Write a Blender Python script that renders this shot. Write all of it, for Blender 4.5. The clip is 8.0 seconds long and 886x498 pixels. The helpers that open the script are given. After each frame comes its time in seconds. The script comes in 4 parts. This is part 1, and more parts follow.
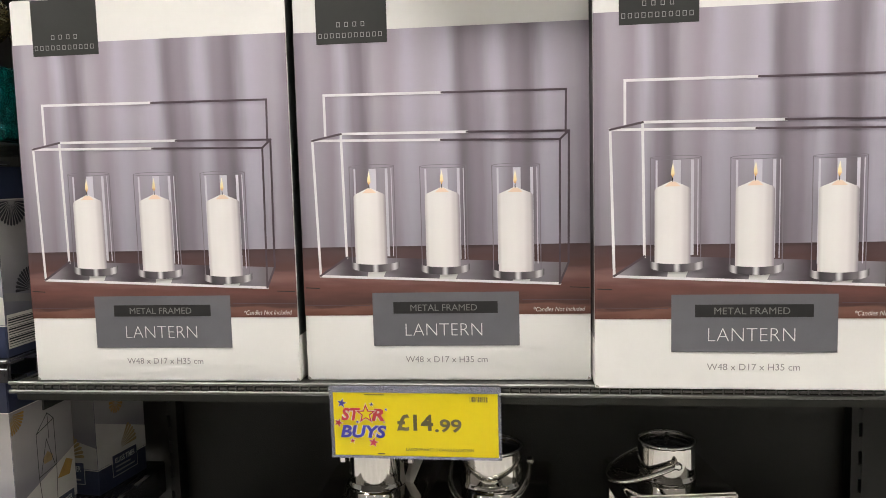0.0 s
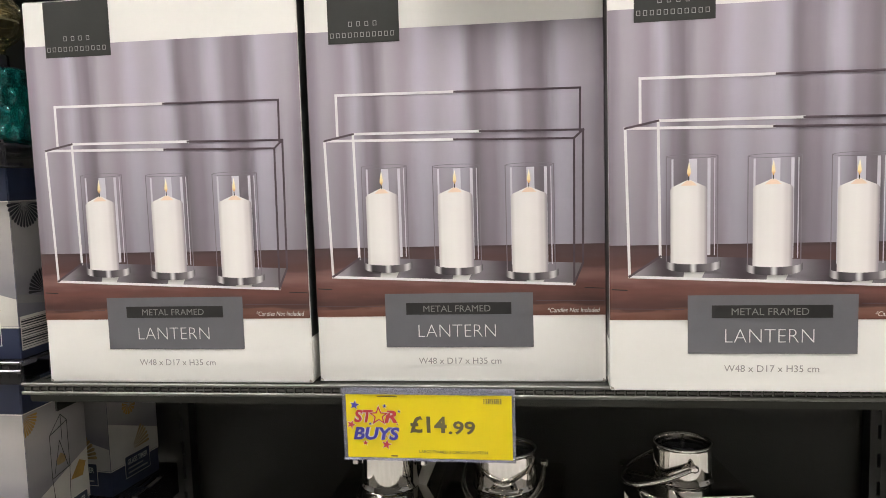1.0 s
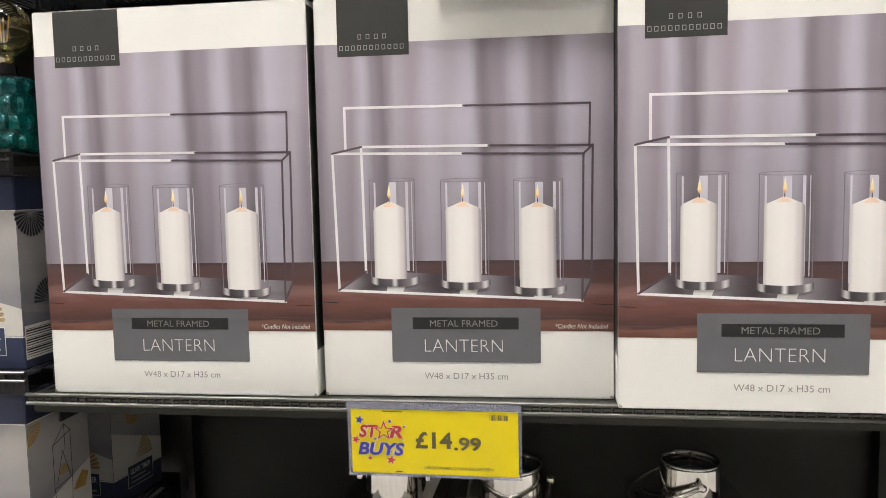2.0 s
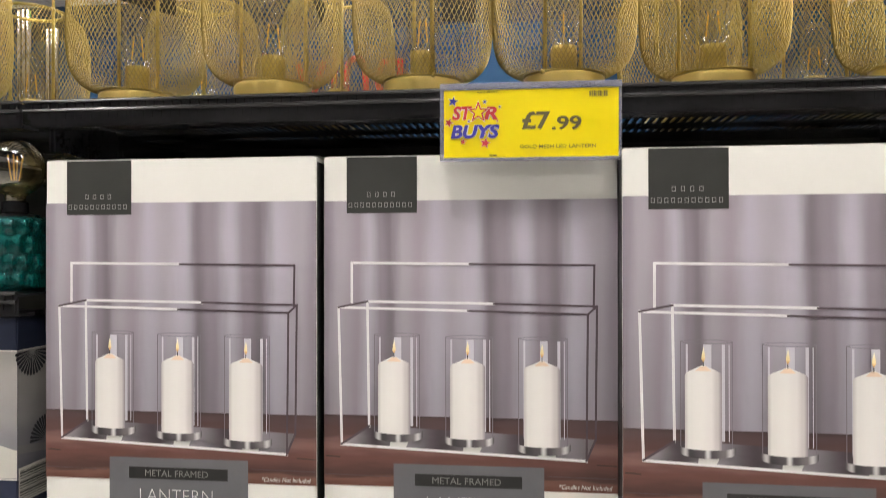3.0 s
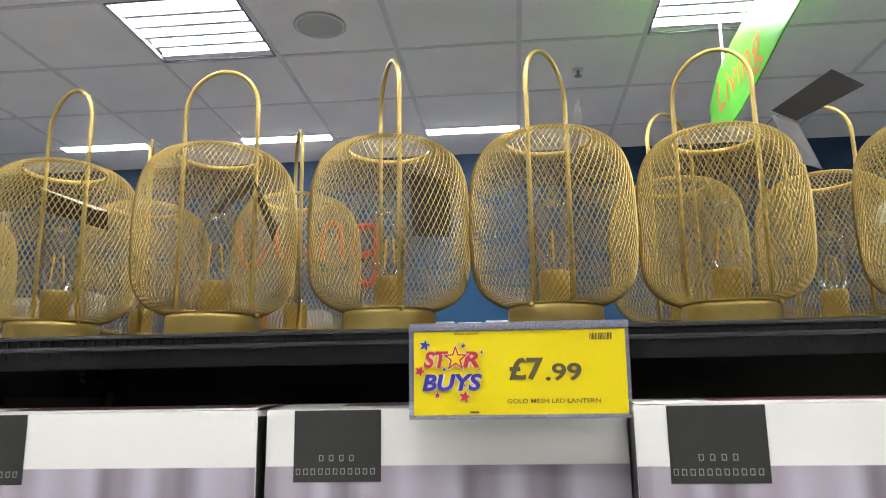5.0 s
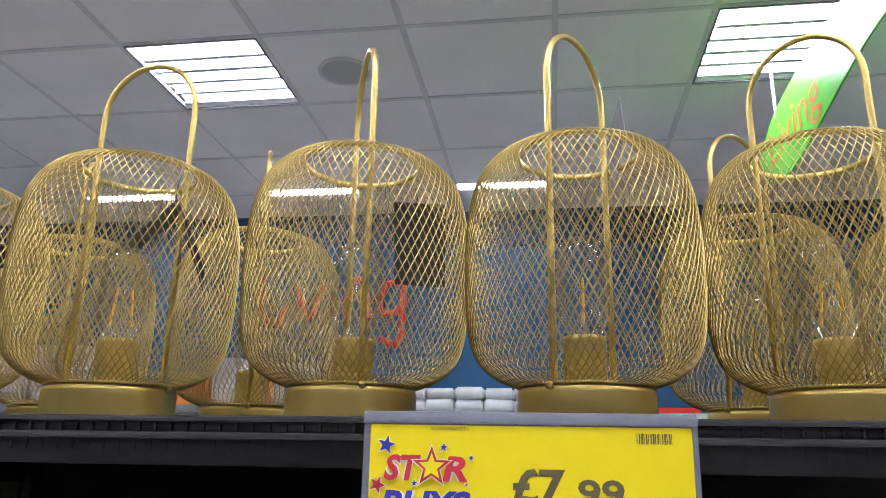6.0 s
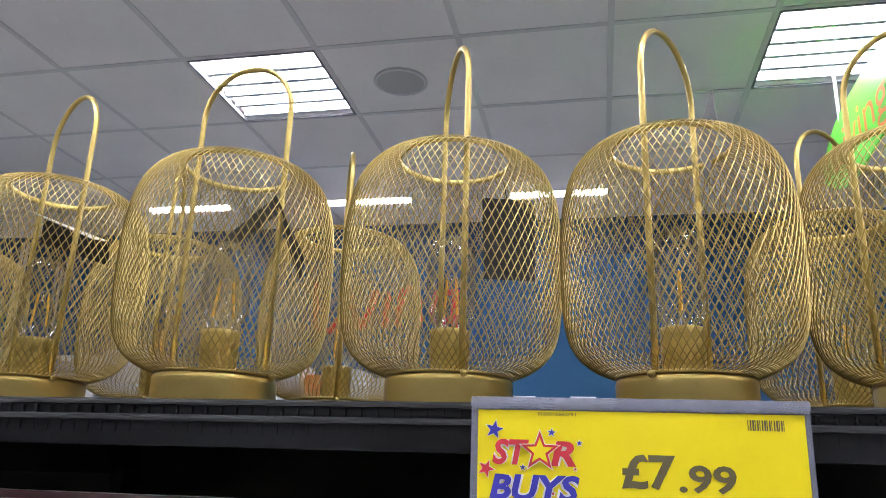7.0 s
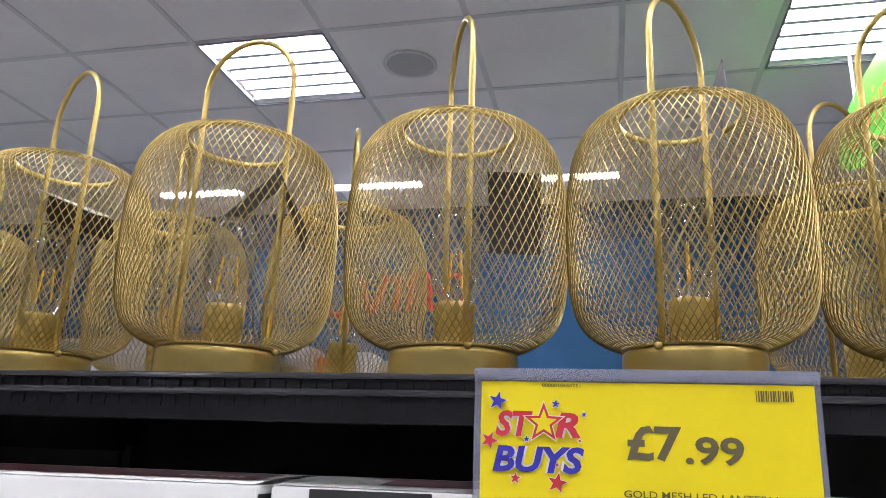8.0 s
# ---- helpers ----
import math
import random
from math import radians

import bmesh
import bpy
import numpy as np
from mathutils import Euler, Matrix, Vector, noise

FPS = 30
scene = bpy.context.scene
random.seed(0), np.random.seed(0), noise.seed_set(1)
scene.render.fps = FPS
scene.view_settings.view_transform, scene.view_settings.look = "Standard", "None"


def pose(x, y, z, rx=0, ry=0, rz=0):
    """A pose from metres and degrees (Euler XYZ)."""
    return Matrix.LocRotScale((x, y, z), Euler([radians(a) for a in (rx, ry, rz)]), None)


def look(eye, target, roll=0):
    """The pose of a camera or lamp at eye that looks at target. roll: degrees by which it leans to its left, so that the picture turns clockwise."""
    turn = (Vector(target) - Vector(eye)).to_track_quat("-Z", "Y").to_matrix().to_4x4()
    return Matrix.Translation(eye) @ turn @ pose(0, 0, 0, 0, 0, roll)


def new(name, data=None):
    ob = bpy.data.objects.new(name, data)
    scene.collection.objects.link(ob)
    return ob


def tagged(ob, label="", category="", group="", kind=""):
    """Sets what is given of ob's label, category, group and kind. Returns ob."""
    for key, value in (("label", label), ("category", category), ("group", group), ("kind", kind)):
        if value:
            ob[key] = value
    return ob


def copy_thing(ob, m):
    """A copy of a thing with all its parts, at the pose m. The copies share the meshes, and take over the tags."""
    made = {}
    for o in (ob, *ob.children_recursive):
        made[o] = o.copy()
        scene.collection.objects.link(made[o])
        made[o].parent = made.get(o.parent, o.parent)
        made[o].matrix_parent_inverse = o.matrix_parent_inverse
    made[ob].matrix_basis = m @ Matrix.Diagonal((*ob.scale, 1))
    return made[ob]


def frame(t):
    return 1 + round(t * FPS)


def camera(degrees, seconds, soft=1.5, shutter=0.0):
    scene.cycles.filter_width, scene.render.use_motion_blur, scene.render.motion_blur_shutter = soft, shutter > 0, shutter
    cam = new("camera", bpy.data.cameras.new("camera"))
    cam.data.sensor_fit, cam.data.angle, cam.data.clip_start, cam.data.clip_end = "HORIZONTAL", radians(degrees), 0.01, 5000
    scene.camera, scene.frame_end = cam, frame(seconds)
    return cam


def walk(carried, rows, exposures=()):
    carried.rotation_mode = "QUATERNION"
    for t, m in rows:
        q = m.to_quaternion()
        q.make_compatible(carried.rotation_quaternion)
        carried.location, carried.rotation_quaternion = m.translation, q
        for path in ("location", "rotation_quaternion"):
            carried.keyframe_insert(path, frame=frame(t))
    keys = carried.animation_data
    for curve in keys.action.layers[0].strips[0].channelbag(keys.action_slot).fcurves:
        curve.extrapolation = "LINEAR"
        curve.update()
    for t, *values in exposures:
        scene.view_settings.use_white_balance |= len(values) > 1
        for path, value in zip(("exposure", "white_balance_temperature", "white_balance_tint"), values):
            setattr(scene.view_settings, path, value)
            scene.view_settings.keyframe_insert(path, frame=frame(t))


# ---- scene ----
cam = camera(61.1, 8.0, soft=0.75, shutter=0.22)
PATH = [
    (0, (-0.003, -0.025, 1.351), (-0.234, 1.952, 1.162), -1.5),
    (0.5, (-0.006, -0.021, 1.355), (-0.256, 1.953, 1.158), -1.7),
    (1, (-0.007, -0.018, 1.35), (-0.266, 1.957, 1.164), -1.7),
    (2.3, (-0.016, -0.008, 1.369), (-0.29, 1.968, 1.222), -0.8),
    (2.5, (-0.021, -0.006, 1.385), (-0.29, 1.973, 1.271), -0.4),
    (3, (-0.027, -0.016, 1.471), (-0.274, 1.969, 1.479), -0.1),
    (3.5, (-0.032, -0.033, 1.496), (-0.27, 1.941, 1.713), 0.0),
    (4, (-0.021, -0.028, 1.528), (-0.256, 1.929, 1.867), -0.2),
    (4.5, (-0.031, 0.027, 1.558), (-0.222, 1.981, 1.941), -0.7),
    (4.7, (-0.039, 0.057, 1.574), (-0.215, 2.012, 1.956), -1.1),
    (5.8, (-0.02, 0.373, 1.636), (-0.274, 2.284, 2.167), 0.7),
    (6, (-0.018, 0.381, 1.639), (-0.294, 2.282, 2.196), 1.0),
    (6.5, (-0.046, 0.363, 1.627), (-0.394, 2.244, 2.212), 1.5),
    (7, (-0.057, 0.368, 1.62), (-0.452, 2.239, 2.203), 1.9),
    (7.5, (-0.053, 0.379, 1.614), (-0.467, 2.252, 2.179), 2.2),
    (8, (-0.053, 0.38, 1.612), (-0.479, 2.256, 2.158), 2.0),
]
EXPOSURES = [(0.0, 0.02, 6800, 12), (2.5, 0.02, 6850, 12), (3.5, -0.14, 7000, 11), (4.0, -0.02, 6600, 10), (4.5, -0.03, 6500, 10), (6.0, -0.10, 5950, 14), (7.0, -0.10, 5920, 14), (8.0, -0.15, 5930, 18)]
walk(cam, [(t, look(eye, target, roll)) for t, eye, target, roll in PATH], EXPOSURES)

# ---- world, lights, exposure ----
world = bpy.data.worlds.new("world")
scene.world = world
world.use_nodes = True
world.node_tree.nodes["Background"].inputs[0].default_value = (0.8, 0.85, 1.0, 1)
world.node_tree.nodes["Background"].inputs[1].default_value = 0.02
LAMP = 51.0       # strength of the ceiling panels' tubes
CEIL = 3.31       # ceiling height
WALL = 5.2        # far wall

# ---- materials ----


def nodes_of(name):
    m = bpy.data.materials.new(name)
    m.use_nodes = True
    t = m.node_tree
    return m, t, t.nodes["Principled BSDF"]


def mat(name, col, rough=0.5, metal=0.0, var=0.1, scale=12.0, bump=0.0, bscale=300.0, spec=0.5, dirt=0.0, coat=0.0):
    """A surface with two scales of colour variation, uneven roughness and fine relief."""
    m, t, p = nodes_of(name)
    co = t.nodes.new("ShaderNodeTexCoord")
    n1 = t.nodes.new("ShaderNodeTexNoise")
    n1.inputs["Scale"].default_value, n1.inputs["Detail"].default_value = scale, 5
    n2 = t.nodes.new("ShaderNodeTexNoise")
    n2.inputs["Scale"].default_value, n2.inputs["Detail"].default_value = scale * 14, 3
    for n in (n1, n2):
        t.links.new(co.outputs["Object"], n.inputs["Vector"])
    add = t.nodes.new("ShaderNodeMath")
    add.operation = "MULTIPLY_ADD"
    t.links.new(n2.outputs["Fac"], add.inputs[0])
    add.inputs[1].default_value = 0.35
    t.links.new(n1.outputs["Fac"], add.inputs[2])
    ramp = t.nodes.new("ShaderNodeValToRGB")
    e = ramp.color_ramp.elements
    e[0].position, e[1].position = 0.42, 0.95
    e[0].color = (*[c * (1 - var) for c in col], 1)
    e[1].color = (*[min(1, c * (1 + var)) for c in col], 1)
    t.links.new(add.outputs[0], ramp.inputs["Fac"])
    t.links.new(ramp.outputs["Color"], p.inputs["Base Color"])
    rr = t.nodes.new("ShaderNodeMapRange")
    rr.inputs["To Min"].default_value, rr.inputs["To Max"].default_value = max(0.02, rough * 0.8), min(1, rough * 1.25)
    t.links.new(n1.outputs["Fac"], rr.inputs["Value"])
    t.links.new(rr.outputs["Result"], p.inputs["Roughness"])
    p.inputs["Metallic"].default_value = metal
    p.inputs["Specular IOR Level"].default_value = spec
    p.inputs["Coat Weight"].default_value = coat
    if bump:
        n3 = t.nodes.new("ShaderNodeTexNoise")
        n3.inputs["Scale"].default_value = bscale
        t.links.new(co.outputs["Object"], n3.inputs["Vector"])
        b = t.nodes.new("ShaderNodeBump")
        b.inputs["Strength"].default_value, b.inputs["Distance"].default_value = bump, 0.002
        t.links.new(n3.outputs["Fac"], b.inputs["Height"])
        t.links.new(b.outputs["Normal"], p.inputs["Normal"])
    return m


def ramp_mat(name, stops, axis="X", source="Object", size=1.0, rough=0.35, wobble=0.0, wscale=(6, 6, 6), grain=0.06, fade=1.0):
    """A printed or dyed surface whose colour runs along one axis through the given (place, colour) stops."""
    m, t, p = nodes_of(name)
    co = t.nodes.new("ShaderNodeTexCoord")
    sep = t.nodes.new("ShaderNodeSeparateXYZ")
    t.links.new(co.outputs[source], sep.inputs[0])
    div = t.nodes.new("ShaderNodeMath")
    div.operation = "DIVIDE"
    div.inputs[1].default_value = size
    t.links.new(sep.outputs[axis], div.inputs[0])
    mp = t.nodes.new("ShaderNodeMapping")
    mp.inputs["Scale"].default_value = wscale
    t.links.new(co.outputs["Object"], mp.inputs[0])
    n = t.nodes.new("ShaderNodeTexNoise")
    n.inputs["Scale"].default_value, n.inputs["Detail"].default_value = 1.0, 4
    t.links.new(mp.outputs[0], n.inputs["Vector"])
    wob = t.nodes.new("ShaderNodeMath")
    wob.operation = "SUBTRACT"
    wob.inputs[1].default_value = 0.5
    t.links.new(n.outputs["Fac"], wob.inputs[0])
    mad = t.nodes.new("ShaderNodeMath")
    mad.operation = "MULTIPLY_ADD"
    mad.inputs[1].default_value = wobble
    t.links.new(wob.outputs[0], mad.inputs[0])
    t.links.new(div.outputs[0], mad.inputs[2])
    ramp = t.nodes.new("ShaderNodeValToRGB")
    ramp.color_ramp.interpolation = "EASE"
    el = ramp.color_ramp.elements
    while len(el) < len(stops):
        el.new(0.5)
    for k, (pos, c) in enumerate(stops):
        el[k].position, el[k].color = pos, (*c, 1)
    t.links.new(mad.outputs[0], ramp.inputs["Fac"])
    mix = t.nodes.new("ShaderNodeMixRGB")
    mix.blend_type, mix.inputs["Fac"].default_value = "OVERLAY", grain * 3
    t.links.new(ramp.outputs["Color"], mix.inputs[1])
    t.links.new(n.outputs["Fac"], mix.inputs[2])
    shade = mix
    if fade < 1:
        # the photo itself is printed deeper towards its lower edge
        low = t.nodes.new("ShaderNodeSeparateXYZ")
        t.links.new(co.outputs["Generated"], low.inputs[0])
        ease = t.nodes.new("ShaderNodeMapRange")
        ease.inputs["From Min"].default_value, ease.inputs["From Max"].default_value = 0.0, 0.75
        ease.inputs["To Min"].default_value, ease.inputs["To Max"].default_value = fade, 1.03
        t.links.new(low.outputs["Z"], ease.inputs["Value"])
        shade = t.nodes.new("ShaderNodeMixRGB")
        shade.blend_type, shade.inputs["Fac"].default_value = "MULTIPLY", 1.0
        t.links.new(mix.outputs[0], shade.inputs[1])
        t.links.new(ease.outputs["Result"], shade.inputs[2])
    t.links.new(shade.outputs[0], p.inputs["Base Color"])
    p.inputs["Roughness"].default_value = rough
    return m


def clear(name, tint=(1, 1, 1), gloss=0.08, rough=0.02, power=0.35, most=0.75):
    """Thin clear glass or plastic: lets light through, gloss by Fresnel."""
    m, t, p = nodes_of(name)
    t.nodes.remove(p)
    tr = t.nodes.new("ShaderNodeBsdfTransparent")
    tr.inputs[0].default_value = (*tint, 1)
    gl = t.nodes.new("ShaderNodeBsdfGlossy")
    gl.inputs["Roughness"].default_value = rough
    lw = t.nodes.new("ShaderNodeLayerWeight")
    lw.inputs["Blend"].default_value = power
    mr = t.nodes.new("ShaderNodeMapRange")
    mr.inputs["To Min"].default_value, mr.inputs["To Max"].default_value = gloss, most
    t.links.new(lw.outputs["Fresnel"], mr.inputs["Value"])
    mx = t.nodes.new("ShaderNodeMixShader")
    t.links.new(mr.outputs["Result"], mx.inputs[0])
    t.links.new(tr.outputs[0], mx.inputs[1])
    t.links.new(gl.outputs[0], mx.inputs[2])
    t.links.new(mx.outputs[0], t.nodes["Material Output"].inputs["Surface"])
    return m


def glow(name, col, strength):
    m, t, p = nodes_of(name)
    p.inputs["Base Color"].default_value = (*col, 1)
    p.inputs["Emission Color"].default_value = (*col, 1)
    p.inputs["Emission Strength"].default_value = strength
    return m


GOLD = mat("gold_paint", (0.59, 0.445, 0.140), 0.30, 0.80, 0.08, 30, 0.03, 900)
GOLD_WIRE = mat("gold_wire", (0.435, 0.325, 0.110), 0.34, 0.94, 0.15, 40)
BULB = clear("bulb_glass", (0.985, 0.985, 0.97), 0.05, 0.02, 0.30, 0.6)
AMBER = clear("amber_glass", (0.86, 0.78, 0.52), 0.22)
FILAMENT = mat("led_filament", (0.92, 0.52, 0.05), 0.5, 0, 0.1, 80)
BRASS_PIN = mat("support_wire", (0.5, 0.5, 0.48), 0.3, 0.8)
BLACK_STEEL = mat("black_powder_coat", (0.030, 0.030, 0.034), 0.15, 0.0, 0.25, 9, 0.02, 700)
OLIVE_STEEL = mat("dark_olive_steel", (0.026, 0.027, 0.022), 0.30, 0.3, 0.2, 9, 0.15, 700)
CLIP = mat("bare_steel_clip", (0.17, 0.17, 0.16), 0.36, 0.8)
RAIL_GREY = mat("grey_steel_rail", (0.115, 0.115, 0.105), 0.38, 0.5, 0.2, 9)
RAIL = mat("glossy_black_rail", (0.055, 0.055, 0.058), 0.14, 0.5, 0.2, 9)
BLACK_PANEL = mat("black_back_panel", (0.0075, 0.0075, 0.005), 0.55, 0, 0.3, 5, 0.2, 400)
CARTON = mat("white_carton", (0.82, 0.815, 0.785), 0.42, 0, 0.02, 8, 0.03, 260)
CARTON_DARK = mat("carton_flap", (0.35, 0.33, 0.30), 0.6)
CHARCOAL = mat("charcoal_print", (0.034, 0.035, 0.033), 0.38, 0, 0.08, 30)
SLATE = mat("slate_print", (0.125, 0.125, 0.138), 0.40, 0, 0.05, 30)
INK = mat("black_ink", (0.018, 0.018, 0.018), 0.4)
PALE_INK = mat("pale_ink", (0.72, 0.72, 0.70), 0.4, 0, 0.03)
GREY_INK = mat("grey_ink", (0.28, 0.27, 0.27), 0.5)
DIM_INK = mat("dim_silver_ink", (0.21, 0.21, 0.20), 0.4)
SILVER_INK = mat("silver_ink", (0.35, 0.35, 0.34), 0.4)
FRAME_LIGHT = mat("frame_print_light", (0.80, 0.79, 0.80), 0.35, 0, 0.06, 60)
FRAME_DARK = mat("frame_print_dark", (0.085, 0.062, 0.075), 0.35, 0, 0.2, 60)
A, B, C, D = (0.272, 0.238, 0.281), (0.402, 0.367, 0.425), (0.200, 0.172, 0.200), (0.462, 0.434, 0.515)
CURTAIN = ramp_mat("curtain_print", [(0.0, A), (0.06, B), (0.115, (0.34, 0.295, 0.345)), (0.155, D), (0.195, A), (0.235, C), (0.28, B), (0.335, (0.35, 0.305, 0.355)), (0.385, D), (0.45, B), (0.52, D), (0.575, C), (0.63, A),
                   (0.69, D), (0.75, A), (0.80, C), (0.86, D), (0.94, B), (1.0, A)], "X", "Object", 0.365, 0.38, 0.06, (38, 1, 4), 0.03, fade=0.72)
TABLE = ramp_mat("table_print", [(0.0, (0.135, 0.052, 0.036)), (0.12, (0.165, 0.078, 0.058)), (0.17, (0.070, 0.032, 0.030)), (0.40, (0.140, 0.058, 0.048)),
                 (0.58, (0.215, 0.115, 0.105)), (0.72, (0.100, 0.048, 0.045)), (0.93, (0.085, 0.050, 0.052)), (1.0, (0.060, 0.036, 0.038))],
                 "Z", "Generated", 1.0, 0.38, 0.25, (14, 1, 90), 0.05)
CANDLE = ramp_mat("candle_print", [(0.0, (0.60, 0.57, 0.56)), (0.12, (0.80, 0.78, 0.76)), (0.35, (0.84, 0.82, 0.80)), (0.45, (0.85, 0.83, 0.81)),
                  (0.70, (0.82, 0.79, 0.78)), (0.88, (0.64, 0.60, 0.60)), (1.0, (0.34, 0.30, 0.33))], "X", "Generated", 1.0, 0.38, 0.02, (30, 1, 30), 0.01)
CHROME_PRINT = ramp_mat("chrome_print", [(0.0, (0.08, 0.07, 0.08)), (0.10, (0.55, 0.53, 0.54)), (0.18, (0.05, 0.045, 0.05)), (0.42, (0.10, 0.09, 0.10)),
                        (0.50, (0.70, 0.69, 0.70)), (0.58, (0.08, 0.07, 0.08)), (0.80, (0.20, 0.18, 0.19)), (0.90, (0.62, 0.60, 0.61)), (1.0, (0.10, 0.09, 0.10))],
                        "X", "Generated", 1.0, 0.35, 0.02, (60, 1, 200), 0.02)
MIRROR_PRINT = ramp_mat("mirror_plate_print", [(0.0, (0.36, 0.34, 0.37)), (0.13, (0.07, 0.055, 0.065)), (0.24, (0.26, 0.24, 0.27)), (0.40, (0.065, 0.05, 0.06)), (0.55, (0.27, 0.25, 0.28)), (0.72, (0.06, 0.045, 0.055)), (0.86, (0.25, 0.23, 0.26)), (1.0, (0.15, 0.135, 0.15))],
                        "X", "Generated", 1.0, 0.36, 0.03, (40, 1, 120), 0.02)
GLASS_PRINT = mat("glass_print_shine", (0.60, 0.58, 0.64), 0.38, 0, 0.05, 40)
GLASS_EDGE = mat("glass_print_edge", (0.20, 0.18, 0.21), 0.38, 0, 0.1, 40)
FLAME = ramp_mat("flame_print", [(0.0, (0.75, 0.40, 0.12)), (0.35, (0.95, 0.80, 0.45)), (1.0, (0.95, 0.90, 0.75))], "Z", "Generated", 1.0, 0.38)
WARM_TIP = mat("candle_glow_print", (0.86, 0.68, 0.54), 0.4)
MAROON = mat("maroon_print", (0.19, 0.075, 0.085), 0.4, 0, 0.25, 25)
YELLOW = mat("yellow_card", (0.80, 0.64, 0.004), 0.38, 0, 0.03, 14, 0.03, 200)
RED = mat("red_print", (0.52, 0.035, 0.05), 0.4, 0, 0.05)
BLUE = mat("blue_print", (0.045, 0.04, 0.33), 0.4, 0, 0.05)
WHITE = mat("white_print", (0.78, 0.76, 0.70), 0.4, 0, 0.03)
PRICE_INK = mat("price_ink", (0.115, 0.095, 0.045), 0.45, 0, 0.06)


def plastic(name, col, body):
    """Cloudy clear plastic: part see-through, part milky."""
    m, t, p = nodes_of(name)
    p.inputs["Base Color"].default_value, p.inputs["Roughness"].default_value = (*col, 1), 0.15
    tr = t.nodes.new("ShaderNodeBsdfTransparent")
    mx = t.nodes.new("ShaderNodeMixShader")
    mx.inputs[0].default_value = body
    t.links.new(tr.outputs[0], mx.inputs[1])
    t.links.new(p.outputs[0], mx.inputs[2])
    t.links.new(mx.outputs[0], t.nodes["Material Output"].inputs["Surface"])
    return m


HOLDER = plastic("clear_ticket_plastic", (0.34, 0.35, 0.44), 0.42)
CHROME = mat("chrome", (0.78, 0.76, 0.72), 0.07, 1.0, 0.05, 20)
NAVY = mat("navy_carton", (0.030, 0.040, 0.085), 0.38, 0, 0.08, 20)
PHOTO_GREY = ramp_mat("grey_photo", [(0.0, (0.17, 0.17, 0.21)), (0.30, (0.25, 0.245, 0.27)), (0.5, (0.36, 0.345, 0.35)), (0.8, (0.45, 0.43, 0.42)), (1.0, (0.40, 0.38, 0.37))],
                      "Z", "Generated", 1.0, 0.4, 0.15, (8, 8, 4), 0.03)
FAN_GOLD = mat("gold_fan_print", (0.42, 0.24, 0.05), 0.4, 0, 0.25, 60)
FAN_DARK = mat("dark_fan_print", (0.03, 0.03, 0.04), 0.4, 0, 0.25, 60)
STRAW = mat("straw_print", (0.38, 0.27, 0.12), 0.5, 0, 0.3, 60)
CARD_DARK = mat("dark_hang_tag", (0.038, 0.036, 0.034), 0.45, 0, 0.1, 30)
CARD_GREY = mat("grey_hang_tag", (0.17, 0.17, 0.175), 0.32, 0, 0.1, 30)
CARD_WHITE = mat("white_hang_tag", (0.62, 0.60, 0.56), 0.5, 0, 0.06, 30)
TILE = mat("ceiling_tile", (0.80, 0.78, 0.77), 0.95, 0, 0.05, 3, 0.25, 220)
TBAR = mat("ceiling_bar", (0.62, 0.61, 0.61), 0.6, 0, 0.05)
TUBE = glow("lamp_tube", (1.0, 0.985, 0.955), LAMP)
LOUVRE = mat("white_louvre", (0.80, 0.81, 0.84), 0.35, 0.2, 0.03)
SHADOW_GAP = mat("panel_rim", (0.16, 0.16, 0.19), 0.5)
WALL_BLUE = mat("blue_wall_paint", (0.014, 0.085, 0.200), 0.6, 0, 0.06, 2)
WALL_NAVY = mat("navy_wall_top", (0.012, 0.045, 0.11), 0.6, 0, 0.08, 2)
WALL_PALE = mat("pale_wall_paint", (0.55, 0.55, 0.56), 0.7, 0, 0.06, 2)
WALL_DIM = mat("dark_reflected_wall", (0.11, 0.105, 0.095), 0.7, 0, 0.1, 2)
SIGN_RED = mat("red_wall_letters", (0.75, 0.035, 0.03), 0.45)
GREEN = mat("green_sign", (0.13, 0.62, 0.045), 0.35, 0, 0.04, 3)
SIGN_TEXT = mat("orange_sign_letters", (0.72, 0.20, 0.05), 0.4)
ROD_WHITE = mat("white_rod", (0.75, 0.75, 0.75), 0.4)
FLOOR = mat("vinyl_floor", (0.52, 0.51, 0.49), 0.25, 0, 0.12, 1.5, 0.05, 60)


def teal_glass():
    m, t, p = nodes_of("teal_glass")
    p.inputs["Base Color"].default_value = (0.0, 0.16, 0.155, 1)
    p.inputs["Roughness"].default_value = 0.05
    p.inputs["Transmission Weight"].default_value = 0.55
    p.inputs["IOR"].default_value = 1.5
    return m


TEAL = teal_glass()
TOWEL = mat("white_cloth", (0.66, 0.67, 0.70), 0.95, 0, 0.12, 18, 0.6, 250)
ORANGE = mat("orange_pack", (0.75, 0.22, 0.03), 0.5)
GREY_SHELF = mat("grey_far_shelf", (0.26, 0.26, 0.27), 0.5, 0.2, 0.15, 4)

# ---- builders ----


def part(name, bm, material, parent=None, label="", smooth=False):
    me = bpy.data.meshes.new(name)
    bmesh.ops.recalc_face_normals(bm, faces=bm.faces)
    bm.to_mesh(me)
    bm.free()
    me.materials.append(material)
    if smooth:
        for p in me.polygons:
            p.use_smooth = True
    ob = new(name, me)
    if parent is not None:
        ob.parent = parent
    return tagged(ob, label)


def thing(name, m, label, category, group="", kind=""):
    ob = new(name)
    ob.empty_display_size = 0.05
    ob.matrix_world = m
    return tagged(ob, label, category, group, kind)


